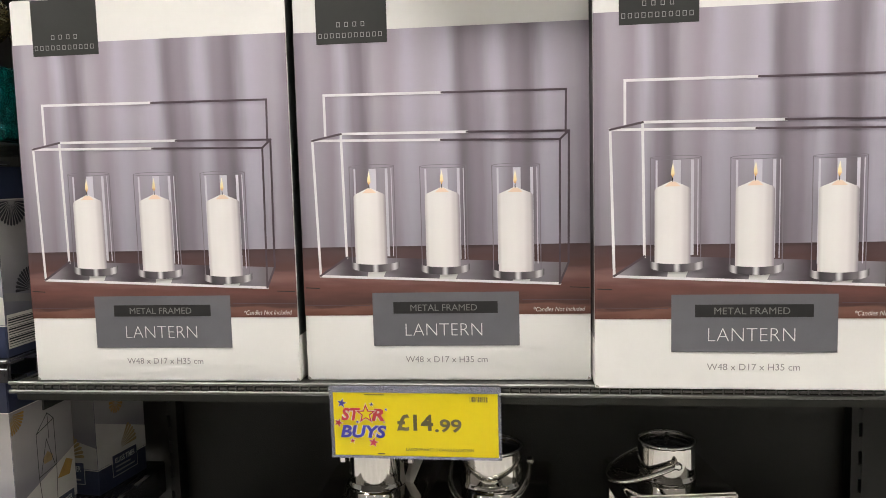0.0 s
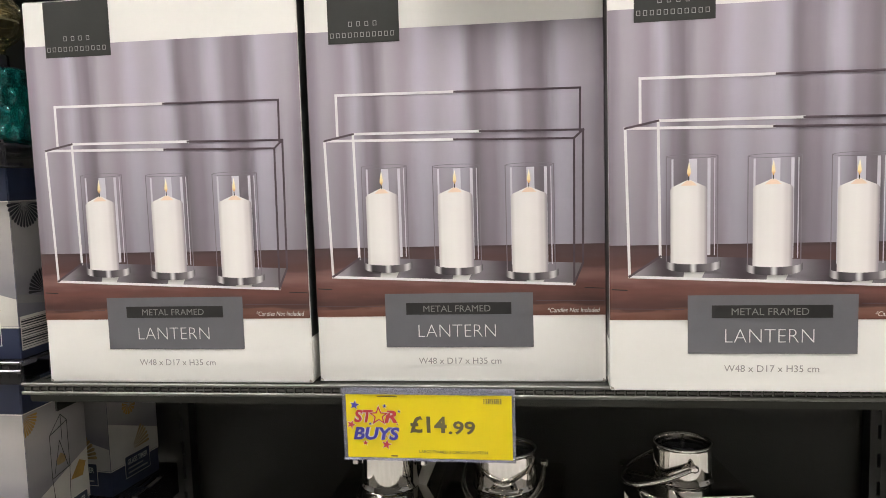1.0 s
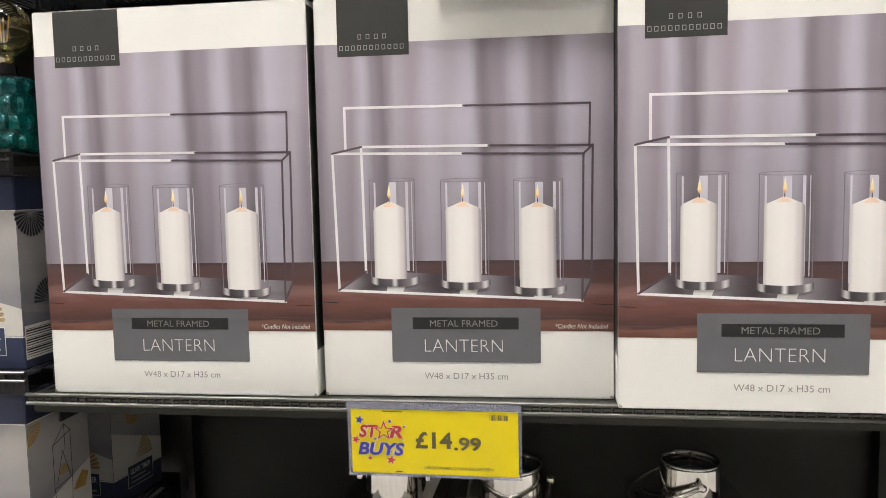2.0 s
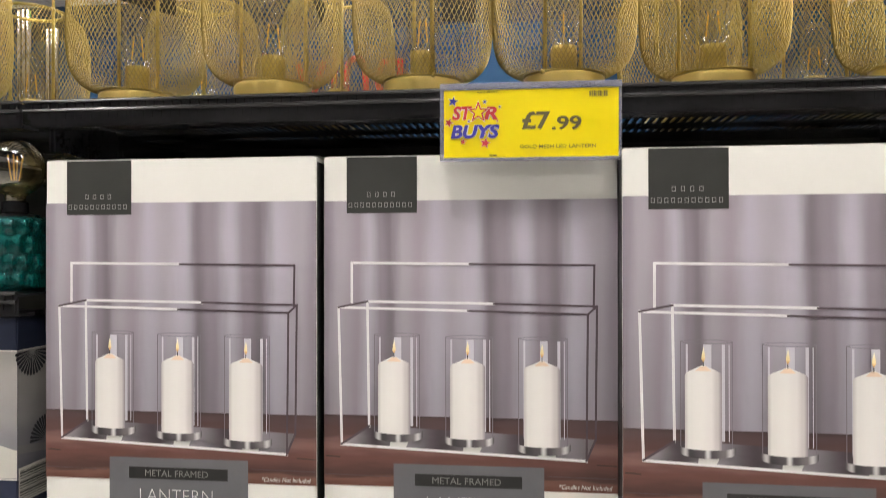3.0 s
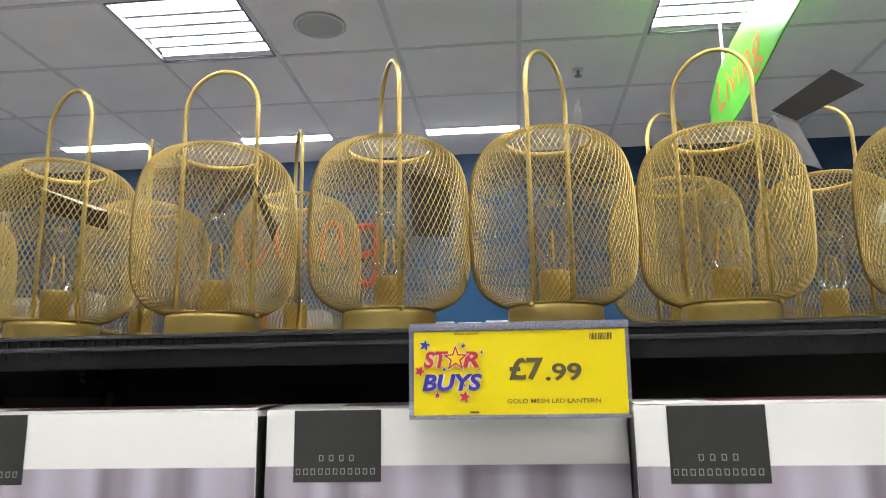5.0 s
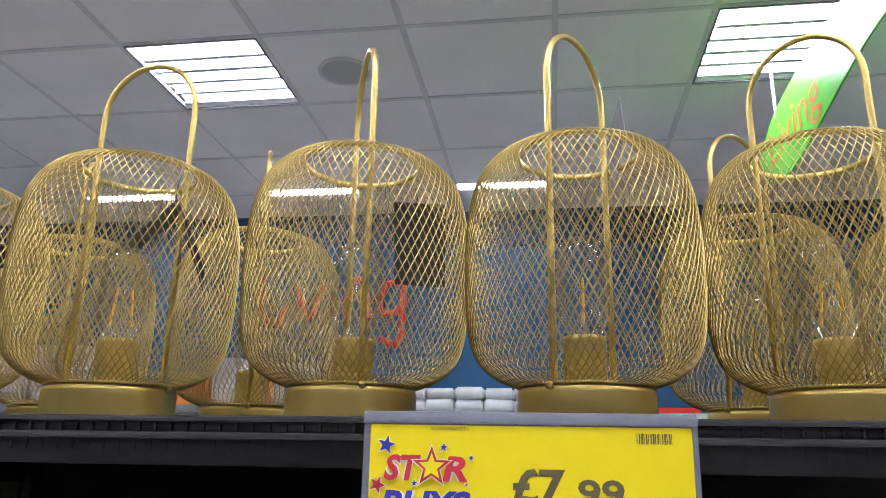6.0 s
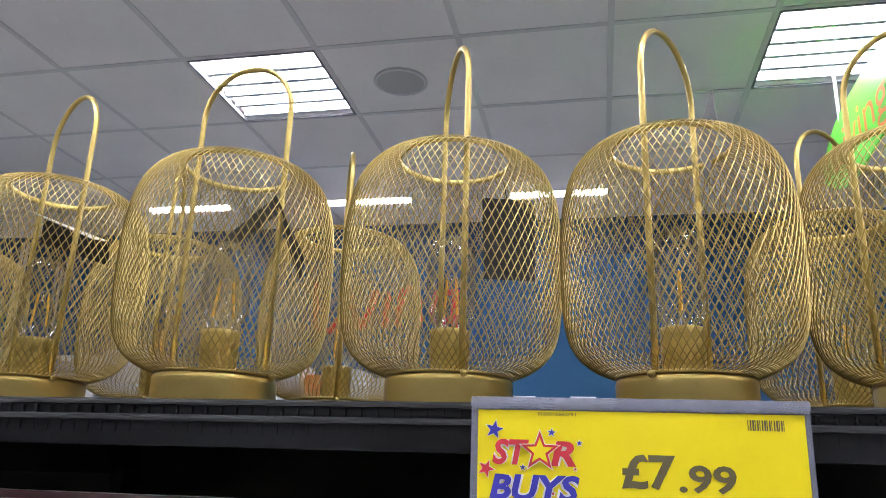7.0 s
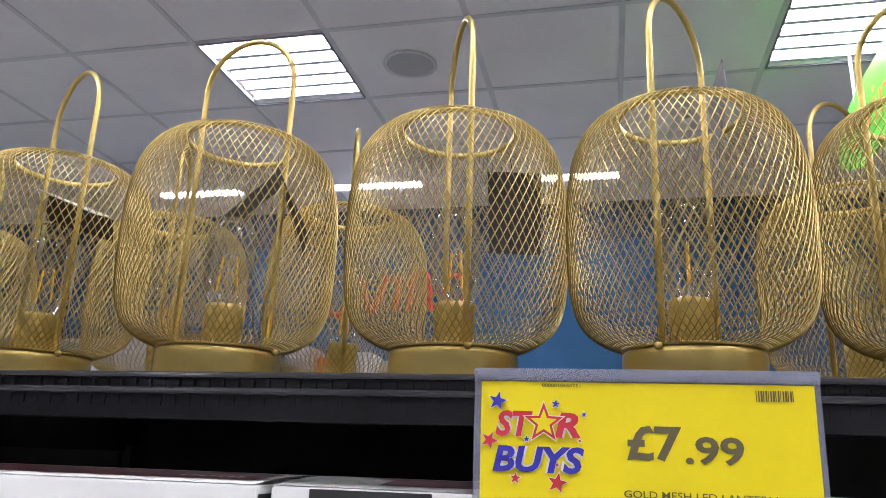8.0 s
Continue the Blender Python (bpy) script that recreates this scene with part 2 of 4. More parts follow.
def add_box(bm, x0, x1, y0, y1, z0, z1, bevel=0.0, seg=2):
    vs = [bm.verts.new((x, y, z)) for x in (x0, x1) for y in (y0, y1) for z in (z0, z1)]
    fs = [bm.faces.new([vs[i] for i in q]) for q in ((0, 1, 3, 2), (4, 6, 7, 5), (0, 4, 5, 1), (2, 3, 7, 6), (0, 2, 6, 4), (1, 5, 7, 3))]
    if bevel:
        es = list({e for f in fs for e in f.edges})
        bmesh.ops.bevel(bm, geom=es, offset=bevel, segments=seg, affect="EDGES", clamp_overlap=True)
    return bm


def box(*a, **k):
    return add_box(bmesh.new(), *a, **k)


def add_lathe(bm, prof, seg=40, cx=0.0, cy=0.0, closed=False):
    rings = []
    for r, z in prof:
        if r < 1e-6:
            rings.append([bm.verts.new((cx, cy, z))])
        else:
            rings.append([bm.verts.new((cx + r * math.cos(2 * math.pi * k / seg), cy + r * math.sin(2 * math.pi * k / seg), z)) for k in range(seg)])
    pairs = list(zip(rings, rings[1:])) + ([(rings[-1], rings[0])] if closed else [])
    for a, b in pairs:
        for k in range(seg):
            q = [a[k % len(a)], a[(k + 1) % len(a)], b[(k + 1) % len(b)], b[k % len(b)]]
            u = []
            for v in q:
                if v not in u:
                    u.append(v)
            if len(u) > 2:
                bm.faces.new(u)
    return bm


def lathe(prof, seg=40, **k):
    return add_lathe(bmesh.new(), prof, seg, **k)


def add_tube(bm, pts, r, seg=8, closed=False, caps=True):
    pts = [Vector(p) for p in pts]
    n = len(pts)
    rings = []
    up = None
    for i, p in enumerate(pts):
        a, b = pts[i - 1 if (i or closed) else 0], pts[(i + 1) % n if (i < n - 1 or closed) else n - 1]
        d = (b - a).normalized()
        if up is None:
            up = d.orthogonal().normalized()
        up = (up - d * up.dot(d)).normalized()
        w = d.cross(up)
        rings.append([bm.verts.new(p + r * (math.cos(2 * math.pi * k / seg) * up + math.sin(2 * math.pi * k / seg) * w)) for k in range(seg)])
    for i in range(n if closed else n - 1):
        a, b = rings[i], rings[(i + 1) % n]
        for k in range(seg):
            bm.faces.new((a[k], a[(k + 1) % seg], b[(k + 1) % seg], b[k]))
    if caps and not closed:
        bm.faces.new(rings[0])
        bm.faces.new(rings[-1])
    return bm


def tube(pts, r, seg=8, **k):
    return add_tube(bmesh.new(), pts, r, seg, **k)


def add_flat(bm, pts, y=0.0):
    """A flat printed patch in the x-z plane."""
    bm.faces.new([bm.verts.new((x, y, z)) for x, z in pts])
    return bm


def flat(pts, y=0.0):
    return add_flat(bmesh.new(), pts, y)


def rect(x0, x1, z0, z1, y=0.0):
    return flat([(x0, z0), (x1, z0), (x1, z1), (x0, z1)], y)


def strip(bm, p, q, w, y):
    d = Vector((q[0] - p[0], q[1] - p[1])).normalized() * (w / 2)
    n = Vector((-d.y, d.x))
    p, q = Vector(p) - d, Vector(q) + d
    add_flat(bm, [tuple(p - n), tuple(q - n), tuple(q + n), tuple(p + n)], y)


def star(cx, cz, r, turn=0.0, inner=0.42):
    return [(cx + (r if k % 2 == 0 else r * inner) * math.sin(turn + math.pi * k / 5), cz + (r if k % 2 == 0 else r * inner) * math.cos(turn + math.pi * k / 5)) for k in range(10)]


def lettering(name, text, x0, x1, z0, z1, y, material, parent, shear=0.0, bold=0.0, label=""):
    """Writing that fills the given rectangle of the x-z plane."""
    cu = bpy.data.curves.new("writing", "FONT")
    cu.body, cu.shear, cu.offset, cu.resolution_u = text, shear, bold, 3
    tmp = bpy.data.objects.new("writing", cu)
    me = bpy.data.meshes.new_from_object(tmp)
    bpy.data.objects.remove(tmp)
    bpy.data.curves.remove(cu)
    xs, ys = [v.co.x for v in me.vertices], [v.co.y for v in me.vertices]
    ax, bx, ay, by = min(xs), max(xs), min(ys), max(ys)
    for v in me.vertices:
        v.co = (x0 + (v.co.x - ax) / (bx - ax) * (x1 - x0), y, z0 + (v.co.y - ay) / (by - ay) * (z1 - z0))
    bm = bmesh.new()
    bm.from_mesh(me)
    bmesh.ops.remove_doubles(bm, verts=bm.verts, dist=1e-7)
    for f in bm.faces:
        f.smooth = False
        if f.normal.y > 0:
            f.normal_flip()
    bm.to_mesh(me)
    bm.free()
    me.materials.clear()
    me.materials.append(material)
    me.name = name
    ob = new(name, me)
    ob.parent = parent
    return tagged(ob, label)


def spline(pts, per=6):
    out = []
    for i in range(len(pts) - 1):
        p = [Vector(pts[min(max(j, 0), len(pts) - 1)]) for j in (i - 1, i, i + 1, i + 2)]
        for s in range(per):
            u = s / per
            out.append(0.5 * (2 * p[1] + (p[2] - p[0]) * u + (2 * p[0] - 5 * p[1] + 4 * p[2] - p[3]) * u * u + (3 * p[1] - p[0] - 3 * p[2] + p[3]) * u ** 3))
    return out + [Vector(pts[-1])]


# ---- the large structure ----
X0, X1, Y0 = -7.77, 7.23, -4.3


def structure(name, bm, material, label):
    return tagged(part(name, bm, material), label, name.split("_")[0], "", "structure")


structure("floor", box(X0, X1, Y0, WALL, -0.1, 0.0), FLOOR, "pale grey vinyl shop floor")
wn = structure("wall_north", box(X0, X1, WALL, WALL + 0.2, 0.0, 3.06), WALL_BLUE, "bright blue painted shop wall under a navy band")
# the wall is a darker navy from z 3.06 up
part("wall_band", box(X0, X1, WALL - 0.012, WALL + 0.2, 3.062, CEIL + 0.1), WALL_NAVY, wn, "darker navy band below the ceiling")
# unseen closing wall, kept dark so gold and chrome have something dark to reflect
structure("wall_south", box(X0, X1, Y0 - 0.2, Y0, 0.0, CEIL + 0.1), WALL_DIM, "unseen dark grey closing wall behind the aisle")
structure("wall_west", box(X0 - 0.2, X0, Y0, WALL, 0.0, CEIL + 0.1), WALL_PALE, "pale painted side wall of the shop")
structure("wall_east", box(X1, X1 + 0.2, Y0, WALL, 0.0, CEIL + 0.1), WALL_PALE, "pale painted side wall of the shop")

GX, GY, CELL = 0.03, 3.54, 0.60
# rows at y -0.06 and -2.46 are unseen; the latter is added fill light
PANELS = [(gx, 2.94) for gx in (-4.17, -1.77, 0.63, 3.03)] + [(-4.17 + 1.2 * k, -0.06) for k in range(7)] + [(-2.97 + 2.4 * k, -2.46) for k in range(3)]
FAR_STRIPS = [(-3.03, 4.655), (-1.785, 4.655), (-0.565, 4.655)]


def build_ceiling():
    bm = bmesh.new()
    taken = {(round(x, 2), round(y, 2)) for x, y in PANELS}
    for i in range(-13, 12):
        for j in range(-13, 3):
            x, y = GX + i * CELL, GY + j * CELL
            if (round(x, 2), round(y, 2)) in taken:
                continue
            dz = random.uniform(0, 0.0025)
            add_box(bm, x + 0.009, x + CELL - 0.009, y + 0.009, min(y + CELL, WALL) - 0.009, CEIL + dz, CEIL + 0.02)
    add_box(bm, X0, X1, Y0, WALL, CEIL + 0.11, CEIL + 0.16)
    structure("ceiling", bm, TILE, "off-white mineral tile suspended ceiling")
    bm = bmesh.new()
    for i in range(-13, 13):
        add_box(bm, GX + i * CELL - 0.012, GX + i * CELL + 0.012, Y0, WALL, CEIL - 0.002, CEIL + 0.012)
    for j in range(-13, 4):
        y = GY + j * CELL
        if y < WALL:
            add_box(bm, X0, X1, y - 0.012, y + 0.012, CEIL - 0.0022, CEIL + 0.011)
    tagged(part("trim_ceiling_grid", bm, TBAR), "pale metal grid between the ceiling tiles", "trim", "", "structure")


build_ceiling()


def ceiling_panel():
    """A square recessed fitting: rim, tray, bright tubes and cross louvres."""
    t = thing("ceiling_light", pose(0, 0, CEIL), "square recessed ceiling light with bright slatted louvre", "light", "recessed ceiling lights")
    bm = bmesh.new()
    for a in ((0.009, 0.591, 0.009, 0.018), (0.009, 0.591, 0.582, 0.591), (0.009, 0.018, 0.018, 0.582), (0.582, 0.591, 0.018, 0.582)):
        add_box(bm, *a, -0.006, 0.01)
    part("rim", bm, SHADOW_GAP, t, "dark metal rim")
    part("tray", box(0.01, 0.59, 0.01, 0.59, 0.075, 0.085), LOUVRE, t)
    for k in range(5):
        y = 0.075 + k * 0.099
        part("tube", box(0.03, 0.57, y, y + 0.062, 0.018, 0.03, bevel=0.004), TUBE, t, "glowing white tube")
        part("louvre", box(0.024, 0.576, y + 0.066, y + 0.090, 0.006, 0.034), LOUVRE, t)
    bm = bmesh.new()
    ends = [[bm.verts.new((x, y, z)) for y, z in ((0.522, 0.044), (0.579, 0.000), (0.579, 0.044))] for x in (0.022, 0.578)]
    for q in (ends[0], ends[1], *[(ends[0][k], ends[0][(k + 1) % 3], ends[1][(k + 1) % 3], ends[1][k]) for k in range(3)]):
        bm.faces.new(q)
    part("end_strip", bm, LOUVRE, t, "slanting white reflector")
    return t


first = ceiling_panel()
first.matrix_world = pose(*PANELS[0], CEIL)
for x, y in PANELS[1:]:
    copy_thing(first, pose(x, y, CEIL))


def far_strip():
    t = thing("strip_light", pose(0, 0, CEIL), "slim bright strip light set in the ceiling", "light", "slim strip lights")
    part("rim", box(0, 0.6, 0, 0.095, -0.006, -0.003), LOUVRE, t)
    part("diffuser", box(0.008, 0.592, 0.008, 0.087, -0.010, -0.0065, bevel=0.001), TUBE, t, "glowing white diffuser")
    return t


first = far_strip()
first.matrix_world = pose(*FAR_STRIPS[0], CEIL)
for x, y in FAR_STRIPS[1:]:
    copy_thing(first, pose(x, y, CEIL))

sp = thing("ceiling_speaker", pose(-0.884, 3.253, CEIL), "round grey perforated speaker in the ceiling", "speaker")
part("rim", lathe([(0.118, 0.0), (0.120, -0.008), (0.108, -0.012), (0.104, -0.006)], 40), TBAR, sp, smooth=True)
part("grille", lathe([(0.104, -0.007), (0.06, -0.010), (0, -0.011)], 40), mat("grey_grille", (0.44, 0.44, 0.43), 0.7, 0, 0.1, 200, 0.6, 900), sp)
sk = thing("sprinkler", pose(0.34, 3.885, CEIL), "small metal sprinkler head on the ceiling", "sprinkler")
part("rose", lathe([(0, -0.002), (0.03, -0.003), (0.028, -0.008), (0.01, -0.010), (0, -0.010)], 20), TBAR, sk)
part("nozzle", lathe([(0, -0.01), (0.009, -0.01), (0.007, -0.035), (0.02, -0.038), (0.02, -0.041), (0, -0.041)], 16), GREY_SHELF, sk)

# red flowing letters on the far wall, too veiled to be read
wl = thing("wall_lettering", pose(-1.965, WALL - 0.02, 2.56), "large red script lettering on the blue wall", "sign")
for k, pts in enumerate([[(0, 0.34), (0.02, 0.05), (0.12, 0.0), (0.2, 0.1)], [(0.25, 0.25), (0.34, 0.02), (0.44, 0.27)], [(0.52, 0.26), (0.51, 0.02)],
                         [(0.60, 0.02), (0.62, 0.25), (0.72, 0.26), (0.75, 0.02)], [(0.98, 0.25), (0.86, 0.24), (0.84, 0.06), (0.97, 0.08), (0.99, 0.27), (0.97, -0.13), (0.84, -0.12)]]):
    part("stroke", tube([(x, 0, z) for x, z in (tuple(v) for v in spline(pts, 6))], 0.022, 8), SIGN_RED, wl)

# hanging green department sign, hung across the aisle
sg = thing("hanging_sign", pose(0.955, 0, 0), "lime green hanging board with orange lettering", "sign")
E0 = spline([(3.72, 3.00), (3.50, 3.10), (3.1, 3.135), (2.55, 3.12), (2.1, 3.06)], 5)
E1 = spline([(2.1, 2.90), (2.55, 2.90), (3.1, 2.82), (3.45, 2.80), (3.72, 2.90)], 5)
bm = bmesh.new()
loop_a = [bm.verts.new((-0.004, p[0], p[1])) for p in E0 + E1]
loop_b = [bm.verts.new((0.004, p[0], p[1])) for p in E0 + E1]
bm.faces.new(loop_a)
bm.faces.new(loop_b)
for k in range(len(loop_a)):
    j = (k + 1) % len(loop_a)
    bm.faces.new((loop_a[k], loop_a[j], loop_b[j], loop_b[k]))
part("board", bm, GREEN, sg)
w = lettering("writing", "Living", 0, 0.62, 0, 0.20, 0, SIGN_TEXT, sg, 0, 0.0)
w.matrix_local = Matrix.Translation((-0.006, 3.56, 2.85)) @ Matrix.Rotation(radians(-90), 4, "Z")
for y in (3.45, 2.3):
    part("hanger", tube([(0, y, 3.08), (0, y, CEIL)], 0.006, 8), ROD_WHITE, sg, "thin white hanging rod")

# ---- the shelving ----
BAYS = {"left": (-1.952, -0.700), "middle": (-0.696, 0.558), "right": (0.562, 1.81)}
PITCH = 0.0121


def shelf(x0, x1, top, y0, y1, coat, label):
    t = thing("shelf", pose(x0, y0, top), label, "shelf", "gondola shelves")
    w, d = x1 - x0, y1 - y0
    bm = bmesh.new()
    rows = [(0.0, 0.030), (0.090, 0.115), (0.175, 0.200), (0.260, 0.300), (0.345, d)]
    for a, b in rows:
        add_box(bm, 0.0, w, a, b, -0.003, 0.0)
    n = int(w / PITCH)
    for a, b in zip([r[1] for r in rows], [r[0] for r in rows[1:]]):
        for k in range(n):
            add_box(bm, k * PITCH, k * PITCH + 0.0072, a, b, -0.003, 0.0)
    part("slotted_panel", bm, coat, t, "slotted steel deck")
    drop = 0.030 if coat is BLACK_STEEL else 0.024
    part("front_face", box(0.004, w - 0.004, 0.004, 0.010, -drop, -0.0035, bevel=0.002), coat, t, "flat front of the shelf")
    part("bottom_return", box(0.004, w - 0.004, 0.0105, 0.040, -drop, 0.004 - drop), coat, t)
    shine = RAIL if coat is BLACK_STEEL else RAIL_GREY
    for z in (0.0018, -0.0098):
        part("ridge", tube([(0, -0.0024, z), (w, -0.0024, z)], 0.0026, 10), shine, t, "rounded ticket rail")
    part("channel", box(0.002, w - 0.002, 0.0006, 0.0036, -0.0088, 0.0008), coat, t, "dark channel between the ridges")
    bm, teeth = bmesh.new(), bmesh.new()
    for k in range(n):
        x = k * PITCH + 0.002
        add_box(bm, x, x + 0.0092, -0.0022, 0.0004, -0.0054, -0.0030)
        add_box(bm, x + 0.0092, x + 0.0104, -0.0036, 0.0004, -0.0070, -0.0012)
        add_box(teeth, x, x + 0.0052, 0.0030, 0.0042, -0.0205, -0.0125)
    tagged(part("pressed_strip", bm, RAIL if coat is BLACK_STEEL else CLIP, t, "row of small pressed clips"), kind="stuff")
    if coat is BLACK_STEEL:
        tagged(part("notched_strip", teeth, coat, t, "row of shallow teeth under the rail"), kind="stuff")
    for x in (0.0, w - 0.003):
        part("bracket", box(x, x + 0.003, 0.060, d, -0.055, -0.004), coat, t)
    return t


TOP, LOW = 1.667, 1.092
FRONT = 0.897
shelf(*BAYS["middle"], TOP, FRONT, 1.36, BLACK_STEEL, "black slotted steel top shelf under gold lanterns")
shelf(*BAYS["left"], TOP, FRONT, 1.36, BLACK_STEEL, "black slotted steel top shelf under gold lanterns")
shelf(*BAYS["right"], TOP, FRONT, 1.36, BLACK_STEEL, "black slotted steel top shelf under gold lanterns")
shelf(*BAYS["middle"], LOW, 0.884, 1.32, OLIVE_STEEL, "dark slotted steel shelf under boxed lanterns")
shelf(*BAYS["right"], LOW, 0.884, 1.32, OLIVE_STEEL, "dark empty slotted steel shelf")
for z in (1.415, 1.115, 0.815):
    shelf(BAYS["left"][0], -0.712, z, 0.905, 1.32, BLACK_STEEL, "black steel shelf with boxed goods")
shelf(*BAYS["middle"], 0.668, 0.884, 1.32, OLIVE_STEEL, "dark slotted steel shelf under chrome lanterns")
for n, (x0, x1) in BAYS.items():
    bp = thing("gondola_back", pose(x0, 1.345, 0), "dark panelled back of the shop shelving", "shelving", "shelving backs")
    part("back_panel", box(0.002, x1 - x0 - 0.002, 0, 0.012, 0.141, 1.6636), BLACK_PANEL, bp)
    part("base", box(0, x1 - x0, -0.44, 0.0, 0.0, 0.14, bevel=0.004), BLACK_STEEL, bp, "black plinth")
for x in (-0.698, 0.560):
    up = thing("upright", pose(x, 1.325, 0), "black slotted steel upright post of the shelving", "post", "uprights")
    bm = bmesh.new()
    add_box(bm, -0.015, -0.003, -0.015, 0.015, 0, 1.62)
    add_box(bm, 0.003, 0.015, -0.015, 0.015, 0, 1.62)
    for k in range(32):
        add_box(bm, -0.003, 0.003, -0.014, 0.014, k * 0.05 + 0.01, k * 0.05 + 0.035)
    part("post", bm, BLACK_PANEL, up)

# ---- boxed lanterns ----
BW, BH, BD = 0.365, 0.4990, 0.205


def lantern_box():
    t = thing("lantern_box", pose(0, 0, 0), "white carton printed with candle lantern photo", "box", "boxed lanterns")
    part("carton", box(0, BW, 0, BD, 0, BH, bevel=0.0013, seg=2), CARTON, t)
    y = -0.0004
    part("photo", rect(0.0, BW, 0.1735, 0.443, y), CURTAIN, t, "lilac-grey curtain photo")
    part("table_photo", rect(0.0, BW, 0.085, 0.1735, y), TABLE, t, "reddish brown wooden table photo")
    # dark sheets on both sides stand in for the shade between cartons
    for x in (-0.0004, BW + 0.0004):
        bm = bmesh.new()
        bm.faces.new([bm.verts.new(v) for v in ((x, 0.003, 0.06), (x, BD - 0.003, 0.06), (x, BD - 0.003, 0.493), (x, 0.003, 0.493))])
        part("side_gap_shade", bm, CHARCOAL, t, "dark side sheet for the shaded gap between cartons")
    # mirror plate and frame
    part("plate_print", flat([(0.023, 0.136), (0.327, 0.1235), (0.338, 0.150), (0.058, 0.161)], -0.0006), MIRROR_PRINT, t, "printed mirrored base")
    q = -0.0008
    for p0, p1 in (((0.036, 0.314), (0.036, 0.365)), ((0.036, 0.365), (0.185, 0.3635)), ((0.019, 0.309), (0.183, 0.3055)), ((0.056, 0.3165), (0.215, 0.3145)),
                   ((0.019, 0.309), (0.023, 0.137)), ((0.056, 0.3165), (0.058, 0.160)), ((0.023, 0.1365), (0.327, 0.1235))):
        bm = bmesh.new()
        strip(bm, p0, p1, 0.0032, q)
        part("frame_bar_print", bm, FRAME_LIGHT, t, "printed bright metal bar")
        q -= 0.00002
    for p0, p1 in (((0.185, 0.3635), (0.337, 0.362)), ((0.337, 0.362), (0.336, 0.311)), ((0.183, 0.3055), (0.329, 0.302)), ((0.215, 0.3145), (0.340, 0.312)),
                   ((0.329, 0.302), (0.327, 0.124)), ((0.340, 0.312), (0.338, 0.150)), ((0.329, 0.302), (0.340, 0.312)), ((0.019, 0.309), (0.056, 0.3165)), ((0.327, 0.124), (0.338, 0.150)), ((0.023, 0.137), (0.058, 0.160))):
        bm = bmesh.new()
        strip(bm, p0, p1, 0.0026, q)
        part("frame_bar_print", bm, FRAME_DARK, t, "printed dark metal bar")
        q -= 0.00002
    # candles in glass cylinders
    for g0, g1, gt, c0, c1, ct, cb, d0, d1, db in ((0.065, 0.122, 0.275, 0.0695, 0.1105, 0.240, 0.146, 0.064, 0.126, 0.141),
                                                  (0.155, 0.213, 0.273, 0.1605, 0.2040, 0.239, 0.142, 0.153, 0.215, 0.1365),
                                                  (0.245, 0.304, 0.272, 0.2515, 0.2955, 0.237, 0.136, 0.243, 0.308, 0.129)):
        m = (d0 + d1) / 2
        el = [(m + (d1 - d0) / 2 * math.cos(a), db + 0.0065 + 0.0065 * math.sin(a)) for a in [math.pi * (1 + k / 12) for k in range(13)]]
        rim_top = [(m + (d1 - d0) / 2 * math.cos(math.pi * k / 12), db + 0.0145 - 0.0050 * math.sin(math.pi * k / 12)) for k in range(13)]
        part("holder_print", flat(el + rim_top, -0.00175), CHROME_PRINT, t, "printed chrome candle holder")
        bm = bmesh.new()
        for x in (g0, g1):
            strip(bm, (x, db + 0.013), (x, gt), 0.0011, -0.0012)
        rim = [((g0 + g1) / 2 + (g1 - g0) / 2 * math.cos(2 * math.pi * k / 16), gt + 0.0022 * math.sin(2 * math.pi * k / 16)) for k in range(17)]
        for a, b in zip(rim, rim[1:]):
            strip(bm, a, b, 0.0006, -0.0012)
        part("glass_edge_print", bm, GLASS_EDGE, t, "printed outline of a glass cylinder")
        bm = bmesh.new()
        for f0, f1, h in ((0.10, 0.14, 1.0), (0.44, 0.60, 0.36), (0.80, 0.86, 1.0), (0.93, 0.95, 1.0)):
            top = gt - 0.003
            add_flat(bm, [(g0 + f0 * (g1 - g0), top - h * (top - db - 0.02)), (g0 + f1 * (g1 - g0), top - h * (top - db - 0.02)), (g0 + f1 * (g1 - g0), top), (g0 + f0 * (g1 - g0), top)], -0.0013)
        part("glass_shine_print", bm, GLASS_PRINT, t, "printed glass highlights")
        cm = (c0 + c1) / 2
        pts = [(c0, cb + 0.004)] + [(cm + (c1 - c0) / 2 * math.cos(math.pi * (1 + k / 8)), cb + 0.004 + 0.004 * math.sin(math.pi * (1 + k / 8))) for k in range(1, 8)]
        pts += [(c1, cb + 0.004), (c1, ct - 0.003), (c1 - 0.002, ct), (cm + 0.008, ct + 0.005), (cm, ct + 0.0085), (cm - 0.008, ct + 0.005), (c0 + 0.002, ct), (c0, ct - 0.003)]
        part("candle_print", flat(pts, -0.0016), CANDLE, t, "printed white pillar candle")
        part("glow_print", flat([(cm - 0.009, ct + 0.0015), (cm + 0.009, ct + 0.0015), (cm + 0.003, ct + 0.0070), (cm - 0.003, ct + 0.0070)], -0.0017), WARM_TIP, t, "printed warm candle tip")
        part("wick_print", flat([(cm - 0.0005, ct + 0.007), (cm + 0.0005, ct + 0.007), (cm + 0.0005, ct + 0.013), (cm - 0.0005, ct + 0.013)], -0.0018), INK, t)
